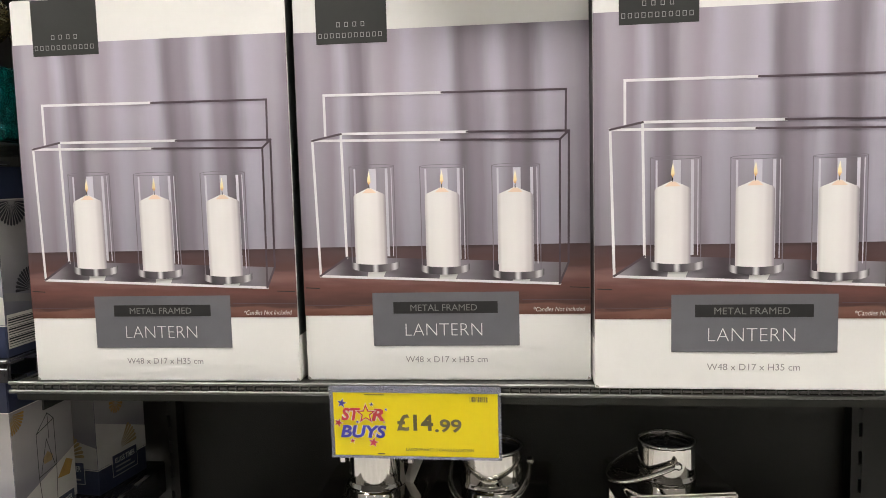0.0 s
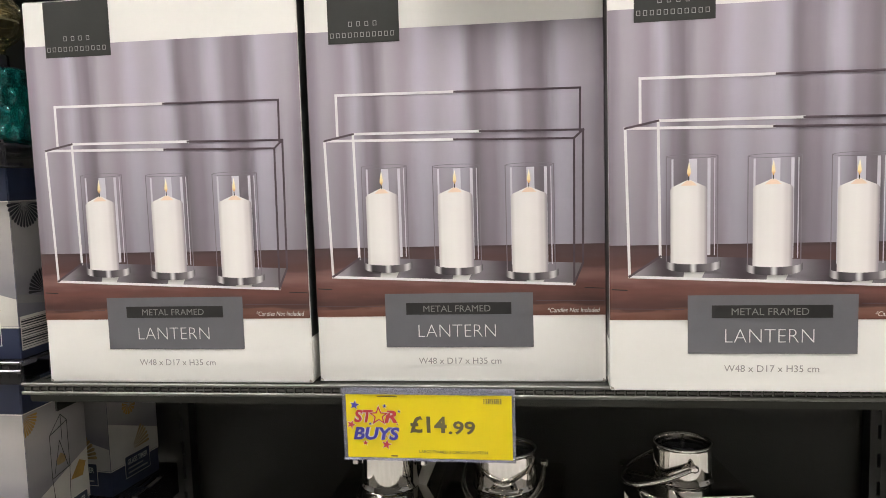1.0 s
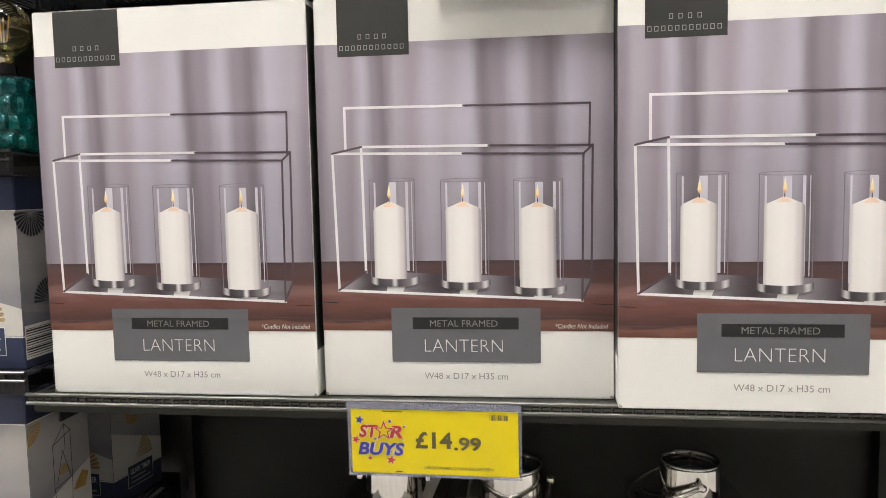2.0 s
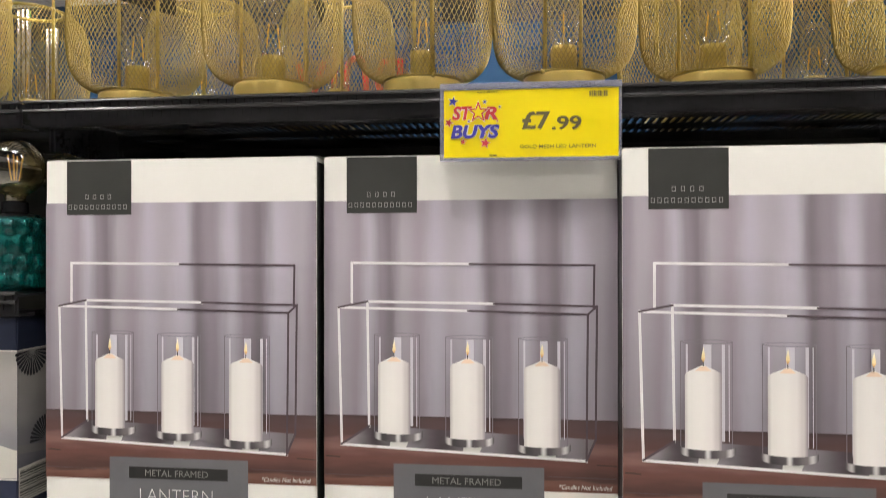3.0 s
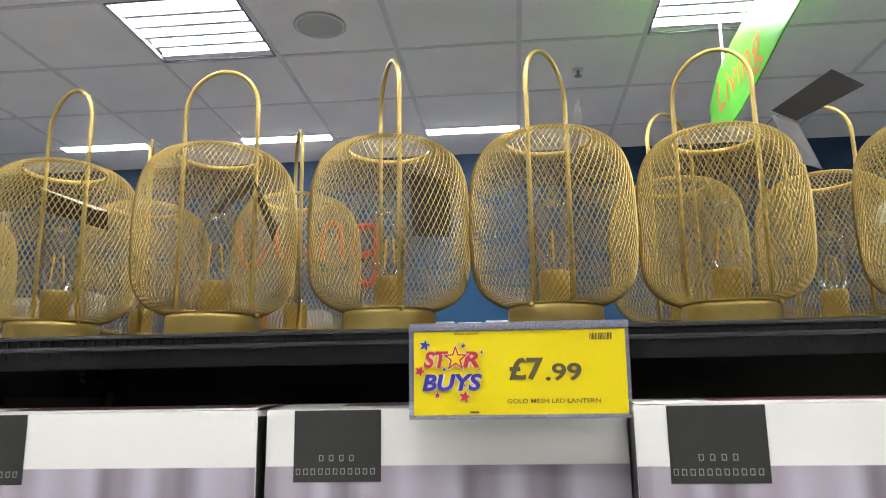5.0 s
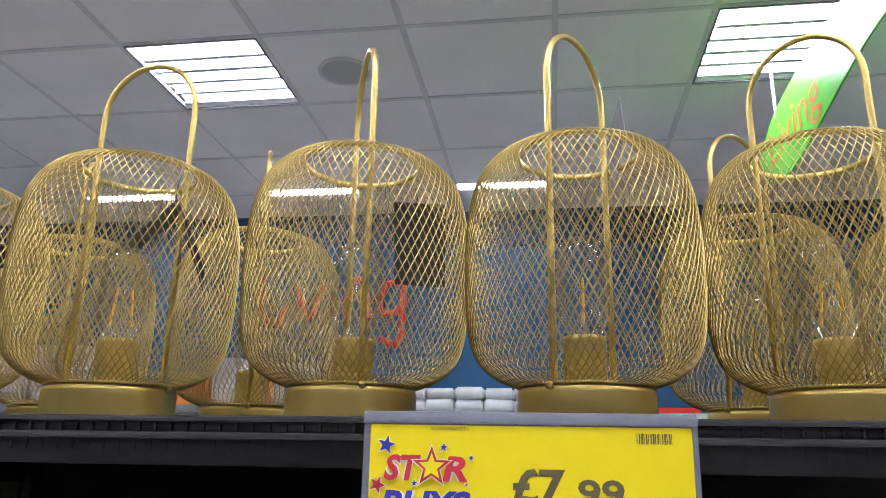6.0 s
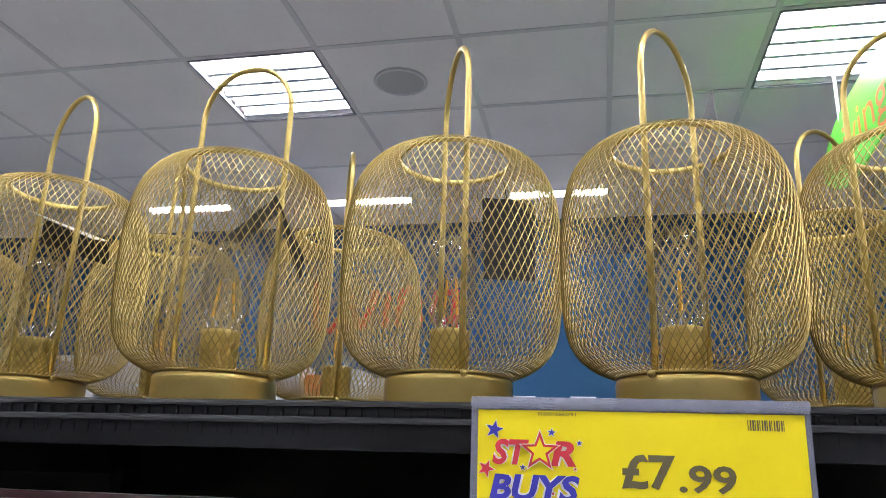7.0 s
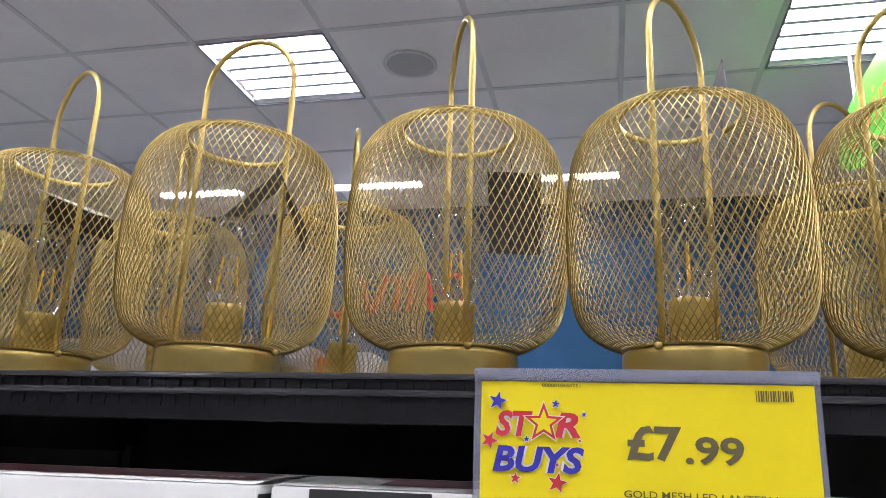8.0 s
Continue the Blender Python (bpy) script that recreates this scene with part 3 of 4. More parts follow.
        part("flame_print", flat([(cm, ct + 0.0115), (cm + 0.0022, ct + 0.0155), (cm + 0.0016, ct + 0.022), (cm + 0.0002, ct + 0.0295), (cm - 0.0014, ct + 0.022), (cm - 0.0022, ct + 0.0155)], -0.0019), FLAME, t, "printed candle flame")
    # printed panels and writing
    part("brand_panel", rect(0.0295, 0.119, 0.4275, BH - 0.001, -0.0007), CHARCOAL, t, "charcoal square in the top corner")
    bm = bmesh.new()
    for x, z in [(0.0560 + k * 0.0103, 0.4483) for k in range(4)] + [(0.0325 + k * 0.0076, 0.4352) for k in range(11)]:
        x1, z1 = x + 0.0038, z + 0.0052
        for p0, p1 in (((x, z), (x1, z)), ((x1, z), (x1, z1)), ((x1, z1), (x, z1)), ((x, z1), (x, z))):
            strip(bm, p0, p1, 0.0007, -0.0010)
    tagged(part("brand_mark", bm, SILVER_INK, t, "two pale rows of plain open shapes"), kind="stuff")
    part("title_panel", rect(0.089, 0.276, 0.045, 0.114, -0.0007), SLATE, t, "slate grey title panel")
    part("title_bar", rect(0.116, 0.249, 0.087, 0.102, -0.0010), INK, t, "black strip")
    lettering("writing", "METAL FRAMED", 0.138, 0.223, 0.0905, 0.0985, -0.0013, DIM_INK, t, 0, 0.0)
    lettering("writing", "LANTERN", 0.131, 0.229, 0.0585, 0.0740, -0.0013, PALE_INK, t, 0, -0.022)
    lettering("writing", "W48 x D17 x H35 cm", 0.130, 0.235, 0.0235, 0.0315, -0.0010, GREY_INK, t, 0, 0.0)
    lettering("writing", "*Candles Not Included", 0.294, 0.358, 0.0885, 0.0945, -0.0010, PALE_INK, t, 0.25, 0.0)
    # wood joints of the printed table top
    for p0, p1, w_, m_ in (((0.003, 0.1215), (0.020, 0.1205), 0.0012, INK), ((0.340, 0.1190), (0.363, 0.1180), 0.0010, INK), ((0.002, 0.0985), (0.085, 0.0975), 0.0007, FRAME_DARK),
                           ((0.280, 0.1035), (0.363, 0.1025), 0.0008, FRAME_DARK)):
        bm = bmesh.new()
        strip(bm, p0, p1, w_, -0.00055)
        part("table_line_print", bm, m_, t)
    # candle reflections in the mirrored plate
    for x0, z0 in ((0.084, 0.1375), (0.176, 0.1335), (0.268, 0.1285)):
        part("reflection_print", flat([(x0, z0 - 0.004), (x0 + 0.020, z0 - 0.005), (x0 + 0.024, z0 + 0.004), (x0 + 0.001, z0 + 0.004)], -0.0007), PALE_INK, t, "pale reflection in the print")
    # lid: a thin flap that arches a little, with its printed strip and tuck seam
    def arch(y):
        return BH + 0.0006 + 0.0052 * math.sin(math.pi * min(1.0, y / BD)) ** 0.8

    def sheet(x0, x1, y0, y1, lift, steps=10):
        bm = bmesh.new()
        row = [[bm.verts.new((x, y0 + (y1 - y0) * k / steps, arch(y0 + (y1 - y0) * k / steps) + lift)) for k in range(steps + 1)] for x in (x0, x1)]
        for k in range(steps):
            bm.faces.new((row[0][k], row[1][k], row[1][k + 1], row[0][k + 1]))
        return bm
    lid = part("lid_flap", sheet(0.002, BW - 0.002, 0.001, BD - 0.001, 0.0, 16), CARTON, t, "arched carton lid", smooth=True)
    part("lid_print", sheet(0.075, BW - 0.012, 0.018, 0.088, 0.0004), MAROON, lid, "maroon photo on the lid")
    bm = bmesh.new()
    for k in range(7):
        x = 0.285 + k * 0.008
        bm.faces.new([bm.verts.new(v) for v in ((x, 0.030, arch(0.030) + 0.0008), (x + 0.004, 0.030, arch(0.030) + 0.0008), (x + 0.004, 0.040, arch(0.040) + 0.0008), (x, 0.040, arch(0.040) + 0.0008))])
    part("lid_mark", bm, PALE_INK, lid, "pale bars on the lid")
    # scuffed lower corners
    for x in (0.0, BW - 0.005):
        part("corner_scuff", flat([(x, 0.001), (x + 0.005, 0.001), (x + 0.004, 0.0035), (x + 0.001, 0.005)], -0.0003), CARTON_DARK, t, "worn corner")
    return t


first = lantern_box()
first.matrix_world = pose(-0.294, 0.909, LOW + 0.0005, 0, 0, 0.8)
copy_thing(first, pose(-0.6665, 0.899, LOW + 0.0005, 0, 0, 0.2))
copy_thing(first, pose(0.0725, 0.8775, LOW + 0.0005, 0, 0, -0.4))


# ---- price tickets ----
def ticket(m, price, pence, small, code, label):
    t = thing("price_ticket", m, label, "price ticket", "price tickets")
    W, Hh = 0.207, 0.081
    part("holder_back", box(-0.005, W + 0.004, 0.0012, 0.0020, -0.004 - Hh, 0.0085, bevel=0.0003), HOLDER, t, "clear plastic holder")
    part("holder_clip", box(-0.005, W + 0.004, -0.0022, 0.0012, 0.0012, 0.0088, bevel=0.0010), HOLDER, t, "clear clip along the top")
    part("holder_lip", box(-0.005, W + 0.004, -0.0016, -0.0010, -0.0035 - Hh, 0.0002 - Hh, bevel=0.0002), HOLDER, t)
    part("card", box(0, W, -0.0004, 0.0008, -Hh, 0.0), YELLOW, t, "bright yellow card")
    y = -0.0008
    s = 0.0002373

    def P(px, py):
        return ((px - 95) * s, -(py - 100) * s)
    lettering("writing", price, *[P(435, 0)[0], P(628, 0)[0]] if len(price) > 2 else [P(490, 0)[0], P(632, 0)[0]], P(0, 303)[1], P(0, 212)[1], y, PRICE_INK, t, 0, 0.030, "dark price figures")
    a, b = (637, 777) if len(price) > 2 else (639, 786)
    lettering("writing", "." + pence, P(a, 0)[0], P(b, 0)[0], P(0, 308)[1], P(0, 236)[1], y, PRICE_INK, t, 0, 0.024, "dark price figures")
    lettering("writing", small, P(480, 0)[0], P(838 if len(price) > 2 else 858, 0)[0], P(0, 412 if len(price) > 2 else 397)[1], P(0, 396 if len(price) > 2 else 379)[1], y, PRICE_INK, t, 0, 0.006)
    bm = bmesh.new()
    for k in range(16):
        x, w = P(823 + k * 6, 0)[0], s * (2 + (k * 7 % 5) * 0.7)
        add_flat(bm, [(x, P(0, 143)[1]), (x + w, P(0, 143)[1]), (x + w, P(0, 115)[1]), (x, P(0, 115)[1])], y)
    part("bar_code", bm, PRICE_INK, t, "small block of stripes")
    if code:
        lettering("writing", code, P(265, 0)[0], P(370, 0)[0], P(0, 114)[1], P(0, 105)[1], y, PRICE_INK, t, 0, 0.004)
    bm = bmesh.new()
    if not code:
        add_flat(bm, [P(265, 111), P(370, 111), P(370, 106), P(265, 106)], y)
    add_flat(bm, [P(327, 434), P(364, 434), P(364, 427), P(327, 427)], y)
    part("code_bars", bm, PRICE_INK, t)
    # promotion mark: white-edged letters among stars
    for shift, colr, grow in ((-0.0010, None, 0.075), (-0.0014, 1, 0.035)):
        lettering("writing", "ST", P(137, 0)[0], P(240, 0)[0], P(0, 250)[1], P(0, 180)[1], shift, RED if colr else WHITE, t, 0.2, grow)
        lettering("writing", "R", P(300, 0)[0], P(370, 0)[0], P(0, 250)[1], P(0, 183)[1], shift, RED if colr else WHITE, t, 0.2, grow)
        lettering("writing", "BUYS", P(130, 0)[0], P(378, 0)[0], P(0, 344)[1], P(0, 274)[1], shift - 0.00005, BLUE if colr else WHITE, t, 0.2, grow)
    cx, cz = P(270, 212)
    part("star_print", flat(star(cx, cz, 62 * s), -0.0016), WHITE, t)
    part("star_print", flat(star(cx, cz, 56 * s), -0.0017), RED, t, "red outlined star")
    part("star_print", flat(star(cx, cz, 38 * s), -0.0018), YELLOW, t)
    for px, py, r, m_, turn in ((142, 155, 26, BLUE, 0.2), (303, 160, 12, BLUE, 0.1), (379, 187, 8, BLUE, 0), (120, 262, 24, RED, 0.4), (223, 256, 9, BLUE, 0), (193, 360, 15, RED, 0.1), (306, 368, 27, RED, 0.2), (306, 322, 6, RED, 0), (367, 257, 5, RED, 0)):
        part("star_print", flat(star(*P(px, py), (r + 4) * s, turn), -0.0012), WHITE, t)
        part("star_print", flat(star(*P(px, py), r * s, turn), -0.0016), m_, t)
    return t


ticket(pose(-0.2525, 0.8755, 1.0855, 1.5, 0, -0.6), "£14", "99", "LARGE FRAMED 3 CANDLE LANTERN", "", "yellow shelf price ticket in a clear holder")
ticket(pose(-0.1375, 0.8845, 1.6655, 1.0, 0.2, 0.3), "£7", "99", "GOLD MESH LED LANTERN", "0000010660751", "yellow shelf price ticket in a clear holder")

# ---- gold mesh lanterns ----
PROFILE = spline([(0.0510, 0.0315), (0.069, 0.0388), (0.0828, 0.051), (0.0900, 0.069), (0.0929, 0.096), (0.0936, 0.127), (0.0928, 0.157), (0.0892, 0.184), (0.0815, 0.2045), (0.068, 0.2190), (0.0500, 0.2275)], 4)


def cage():
    """Two crossing families of wires that wind up the bulging surface."""
    arc, s = [0.0], 0.0
    for a, b in zip(PROFILE, PROFILE[1:]):
        s += (b - a).length
        arc.append(s)
    count, per = 88, 0.0128
    step = 2 * math.pi / count
    verts, faces = [], []
    r = 0.00053
    for sign in (1, -1):
        for k in range(count):
            base = len(verts)
            for i, (p, a) in enumerate(zip(PROFILE, arc)):
                th = k * step + sign * step * a / per
                c, sn = math.cos(th), math.sin(th)
                g = (PROFILE[min(i + 1, len(PROFILE) - 1)] - PROFILE[max(i - 1, 0)]).normalized()
                nrm = (g.y * c, g.y * sn, -g.x)
                tan = (-sn, c, 0.0)
                o = (p.x * c + nrm[0] * sign * 0.0003, p.x * sn + nrm[1] * sign * 0.0003, p.y + nrm[2] * sign * 0.0003)
                for u, v in ((1, 0), (0, 1), (-1, 0), (0, -1)):
                    verts.append(tuple(o[d] + r * (u * nrm[d] + v * tan[d]) for d in range(3)))
            for i in range(len(PROFILE) - 1):
                for q in range(4):
                    a0, b0 = base + i * 4 + q, base + i * 4 + (q + 1) % 4
                    faces.append((a0, b0, b0 + 4, a0 + 4))
    me = bpy.data.meshes.new("wire_cage")
    me.from_pydata(verts, [], faces)
    me.materials.append(GOLD_WIRE)
    for p in me.polygons:
        p.use_smooth = True
    return me


def mesh_lantern():
    t = thing("mesh_lantern", pose(0, 0, 0), "gold wire mesh lantern with LED bulb and loop handle", "lantern", "gold mesh lanterns")
    part("base", lathe([(0, 0), (0.0495, 0), (0.0505, 0.0001), (0.0522, 0.0010), (0.0527, 0.0025), (0.0528, 0.006), (0.0528, 0.015), (0.0528, 0.0255), (0.0525, 0.0282), (0.0512, 0.0300), (0.0490, 0.0305), (0.0480, 0.0305), (0, 0.0305)], 64), GOLD, t, "round gold metal base", smooth=True)
    part("foot_ring", lathe([(0.0500, 0.0298), (0.0528, 0.0306), (0.0532, 0.0322), (0.0505, 0.0330)], 48, closed=True), GOLD, t, smooth=True)
    wire = new("wire_cage", cage())
    wire.parent = t
    tagged(wire, "open diamond mesh of gold wire", kind="stuff")
    part("top_ring", lathe([(0.0484, 0.2232), (0.0496, 0.2230), (0.0498, 0.2282), (0.0486, 0.2284)], 48, closed=True), GOLD, t, "gold rim of the open top", smooth=True)
    # handle: two long legs through the cage joined by a round bow
    R = 0.0475
    pts = [(R, 0, 0.031), (R, 0, 0.13), (R, 0, 0.23), (R, 0, 0.285)]
    pts += [(R * math.cos(math.pi * k / 16), 0, 0.285 + 1.05 * R * math.sin(math.pi * k / 16)) for k in range(1, 16)]
    pts += [(-R, 0, 0.285), (-R, 0, 0.23), (-R, 0, 0.13), (-R, 0, 0.031)]
    part("bow_handle", tube(pts, 0.0027, 10), GOLD, t, "tall looped wire handle", smooth=True)
    for sx in (1, -1):
        bm = bmesh.new()
        bmesh.ops.create_icosphere(bm, subdivisions=2, radius=0.0031, matrix=Matrix.Translation((sx * 0.0545, 0, 0.0295)))
        part("rivet", bm, GOLD, t, smooth=True)
    part("lamp_holder", lathe([(0, 0.0305), (0.0155, 0.0305), (0.0165, 0.034), (0.0172, 0.069), (0.0166, 0.0715), (0.013, 0.0715), (0.0125, 0.064), (0, 0.064)], 28), GOLD, t, "gold cup of the bulb", smooth=False)
    bulb = part("bulb", lathe([(0.0125, 0.066), (0.0140, 0.074), (0.0188, 0.082), (0.0208, 0.092), (0.0212, 0.106), (0.0214, 0.124), (0.0210, 0.134), (0.0192, 0.1425), (0.0155, 0.1490), (0.0100, 0.1530), (0.0040, 0.1548), (0, 0.1550)], 32), BULB, t, "clear tubular glass bulb", smooth=True)
    part("stem", lathe([(0, 0.066), (0.0075, 0.066), (0.0050, 0.076), (0.0024, 0.084), (0.0018, 0.118), (0, 0.119)], 12), BULB, bulb, "clear glass stem", smooth=True)
    for a in (0.5, 0.5 + math.pi):
        c, s = math.cos(a), math.sin(a)
        part("filament", tube([(0.0088 * c, 0.0088 * s, 0.084), (0.0058 * c, 0.0058 * s, 0.117)], 0.0012, 8), FILAMENT, bulb, "orange LED filament")
        part("support_wire", tube([(0.0030 * c, 0.0030 * s, 0.075), (0.0088 * c, 0.0088 * s, 0.084)], 0.0004, 5), BRASS_PIN, bulb)
        part("support_wire", tube([(0.0058 * c, 0.0058 * s, 0.117), (0.0, 0.0, 0.120)], 0.0004, 5), BRASS_PIN, bulb)
    return t


# x, y, turn of the handle, lean
LANTERNS = [(-0.385, 0.977, -5), (-0.600, 1.008, -27.5), (-0.178, 0.981, -67), (0.009, 0.977, 59), (0.202, 0.996, -36), (0.443, 0.985, 50), (-0.905, 0.998, 20),
            (-0.590, 1.205, -65), (-0.352, 1.195, -68), (0.194, 1.198, 40), (0.398, 1.200, -42), (-0.905, 1.200, -10)]
first = mesh_lantern()
first.matrix_world = pose(LANTERNS[0][0], LANTERNS[0][1], TOP, 0, 0, LANTERNS[0][2])
for x, y, turn in LANTERNS[1:]:
    copy_thing(first, pose(x, y, TOP, 0, 0, turn))


def hang_tag(quad, material, label, hole=None):
    """A thin card hung on a lantern, with a loop of string where it shows."""
    t = thing("hang_tag", Matrix.Identity(4), label, "tag", "hang tags")
    p = [Vector(v) for v in quad]
    n = (p[1] - p[0]).cross(p[3] - p[0]).normalized() * 0.0004
    bm = bmesh.new()
    a = [bm.verts.new(v - n) for v in p]
    b = [bm.verts.new(v + n) for v in p]
    bm.faces.new(a)
    bm.faces.new(b)
    for k in range(4):
        bm.faces.new((a[k], a[(k + 1) % 4], b[(k + 1) % 4], b[k]))
    part("card", bm, material, t)
    if hole:
        part("string", tube(spline([Vector(h) for h in hole], 5), 0.0006, 5), INK, t, "thin black string")
    return t


hang_tag([(0.254, 0.955, 1.908), (0.308, 0.920, 1.938), (0.337, 0.915, 1.916), (0.278, 0.950, 1.893)], CARD_DARK, "dark folded hang tag on a gold lantern", [(0.252, 0.985, 1.897), (0.258, 0.965, 1.902), (0.268, 0.951, 1.905)])
hang_tag([(0.256, 0.962, 1.906), (0.279, 0.950, 1.890), (0.294, 0.938, 1.833), (0.273, 0.950, 1.846)], CARD_GREY, "grey hang tag hooked outside a gold lantern")
hang_tag([(-0.636, 1.03, 1.873), (-0.552, 1.03, 1.842), (-0.560, 1.045, 1.823), (-0.648, 1.045, 1.851)], CARD_DARK, "dark hang tag inside a gold lantern", [(-0.58, 1.01, 1.893), (-0.585, 1.02, 1.87), (-0.594, 1.03, 1.857)])
hang_tag([(-0.636, 1.026, 1.875), (-0.552, 1.026, 1.844), (-0.550, 1.000, 1.838), (-0.632, 1.002, 1.872)], CARD_WHITE, "pale folded hang tag inside a gold lantern")
hang_tag([(-0.352, 0.985, 1.866), (-0.338, 0.958, 1.862), (-0.306, 0.962, 1.800), (-0.320, 0.990, 1.786)], CARD_DARK, "dark hang tag inside a gold lantern", [(-0.345, 0.98, 1.893), (-0.346, 0.975, 1.88), (-0.345, 0.972, 1.862)])
hang_tag([(-0.352, 0.985, 1.868), (-0.404, 0.990, 1.828), (-0.402, 1.004, 1.822), (-0.348, 1.002, 1.862)], CARD_GREY, "grey folded hang tag inside a gold lantern")
hang_tag([(-0.163, 1.048, 1.883), (-0.111, 1.040, 1.875), (-0.112, 1.046, 1.797), (-0.161, 1.055, 1.803)], CARD_DARK, "dark hang tag inside a gold lantern", [(-0.14, 1.03, 1.893), (-0.139, 1.036, 1.885), (-0.138, 1.045, 1.876)])
hang_tag([(0.036, 1.006, 1.918), (0.047, 0.985, 1.950), (0.050, 0.985, 1.918), (0.040, 1.006, 1.866)], CARD_GREY, "grey barcode tag standing in a gold lantern")
hang_tag([(0.355, 0.958, 1.793), (0.395, 0.955, 1.838), (0.390, 0.965, 1.803), (0.354, 0.966, 1.772)], CARD_WHITE, "white barcode tag inside a gold lantern", [(0.42, 0.945, 1.893), (0.405, 0.95, 1.86), (0.392, 0.955, 1.834)])

# ---- left bay: globe lamps and boxed timers ----


def globe_lamp(x, y):
    t = thing("glass_lamp", pose(x, y, 1.4155), "teal glass table lamp with clear globe bulb", "lamp", "teal glass lamps")
    bm = bmesh.new()
    n, m = 108, 28
    rings = []
    for j in range(m + 1):
        z = 0.002 + 0.104 * j / m
        rings.append([])
        for k in range(n):
            a = 2 * math.pi * k / n
            w = 0.0065 * abs(math.sin(9 * a + (j // 7 % 2) * math.pi / 2)) * math.sin(math.pi * (j % 7) / 7)
            r = 0.0535 + w - (0.006 if j in (0, m) else 0)
            rings[-1].append(bm.verts.new((r * math.cos(a), r * math.sin(a), z)))
    for a, b in zip(rings, rings[1:]):
        for k in range(n):
            bm.faces.new((a[k], a[(k + 1) % n], b[(k + 1) % n], b[k]))
    bm.faces.new(rings[0])
    bm.faces.new(rings[-1])
    part("glass_body", bm, TEAL, t, "dimpled teal glass", smooth=True)
    part("cap", lathe([(0.030, 0.106), (0.032, 0.110), (0.018, 0.114), (0.017, 0.128), (0.013, 0.130), (0, 0.130)], 28), BLACK_STEEL, t, "black bulb holder")
    b = part("globe_bulb", lathe([(0.0125, 0.126), (0.014, 0.138)] + [(0.041 * math.sin(a), 0.178 - 0.041 * math.cos(a)) for a in [0.42 + (math.pi - 0.42) * k / 16 for k in range(17)]], 32), AMBER, t, "amber tinted globe bulb", smooth=True)
    for k in range(4):
        a = 0.4 + k * math.pi / 2
        c, s = math.cos(a), math.sin(a)
        part("filament", tube([(0.005 * c, 0.005 * s, 0.160), (0.010 * c, 0.010 * s, 0.196)], 0.0010, 6), FILAMENT, b, "orange filament")
    part("stem", lathe([(0.006, 0.13), (0.004, 0.15), (0.002, 0.16), (0.002, 0.19), (0, 0.192)], 12), BULB, b, smooth=True)
    return t


first = globe_lamp(-0.775, 0.985)
copy_thing(first, pose(-0.772, 1.108, 1.4155))
copy_thing(first, pose(-0.905, 1.02, 1.4155))


def fan(cx, cz, r, a0, a1, n, y):
    bm = bmesh.new()
    for k in range(n):
        a, b = a0 + (a1 - a0) * (k + 0.12) / n, a0 + (a1 - a0) * (k + 0.88) / n
        add_flat(bm, [(cx + 0.12 * r * math.cos(a), cz + 0.12 * r * math.sin(a)), (cx + r * 0.94 * math.cos(a), cz + r * 0.94 * math.sin(a)), (cx + r * math.cos((a + b) / 2), cz + r * math.sin((a + b) / 2)), (cx + r * 0.94 * math.cos(b), cz + r * 0.94 * math.sin(b))], y)
    return bm


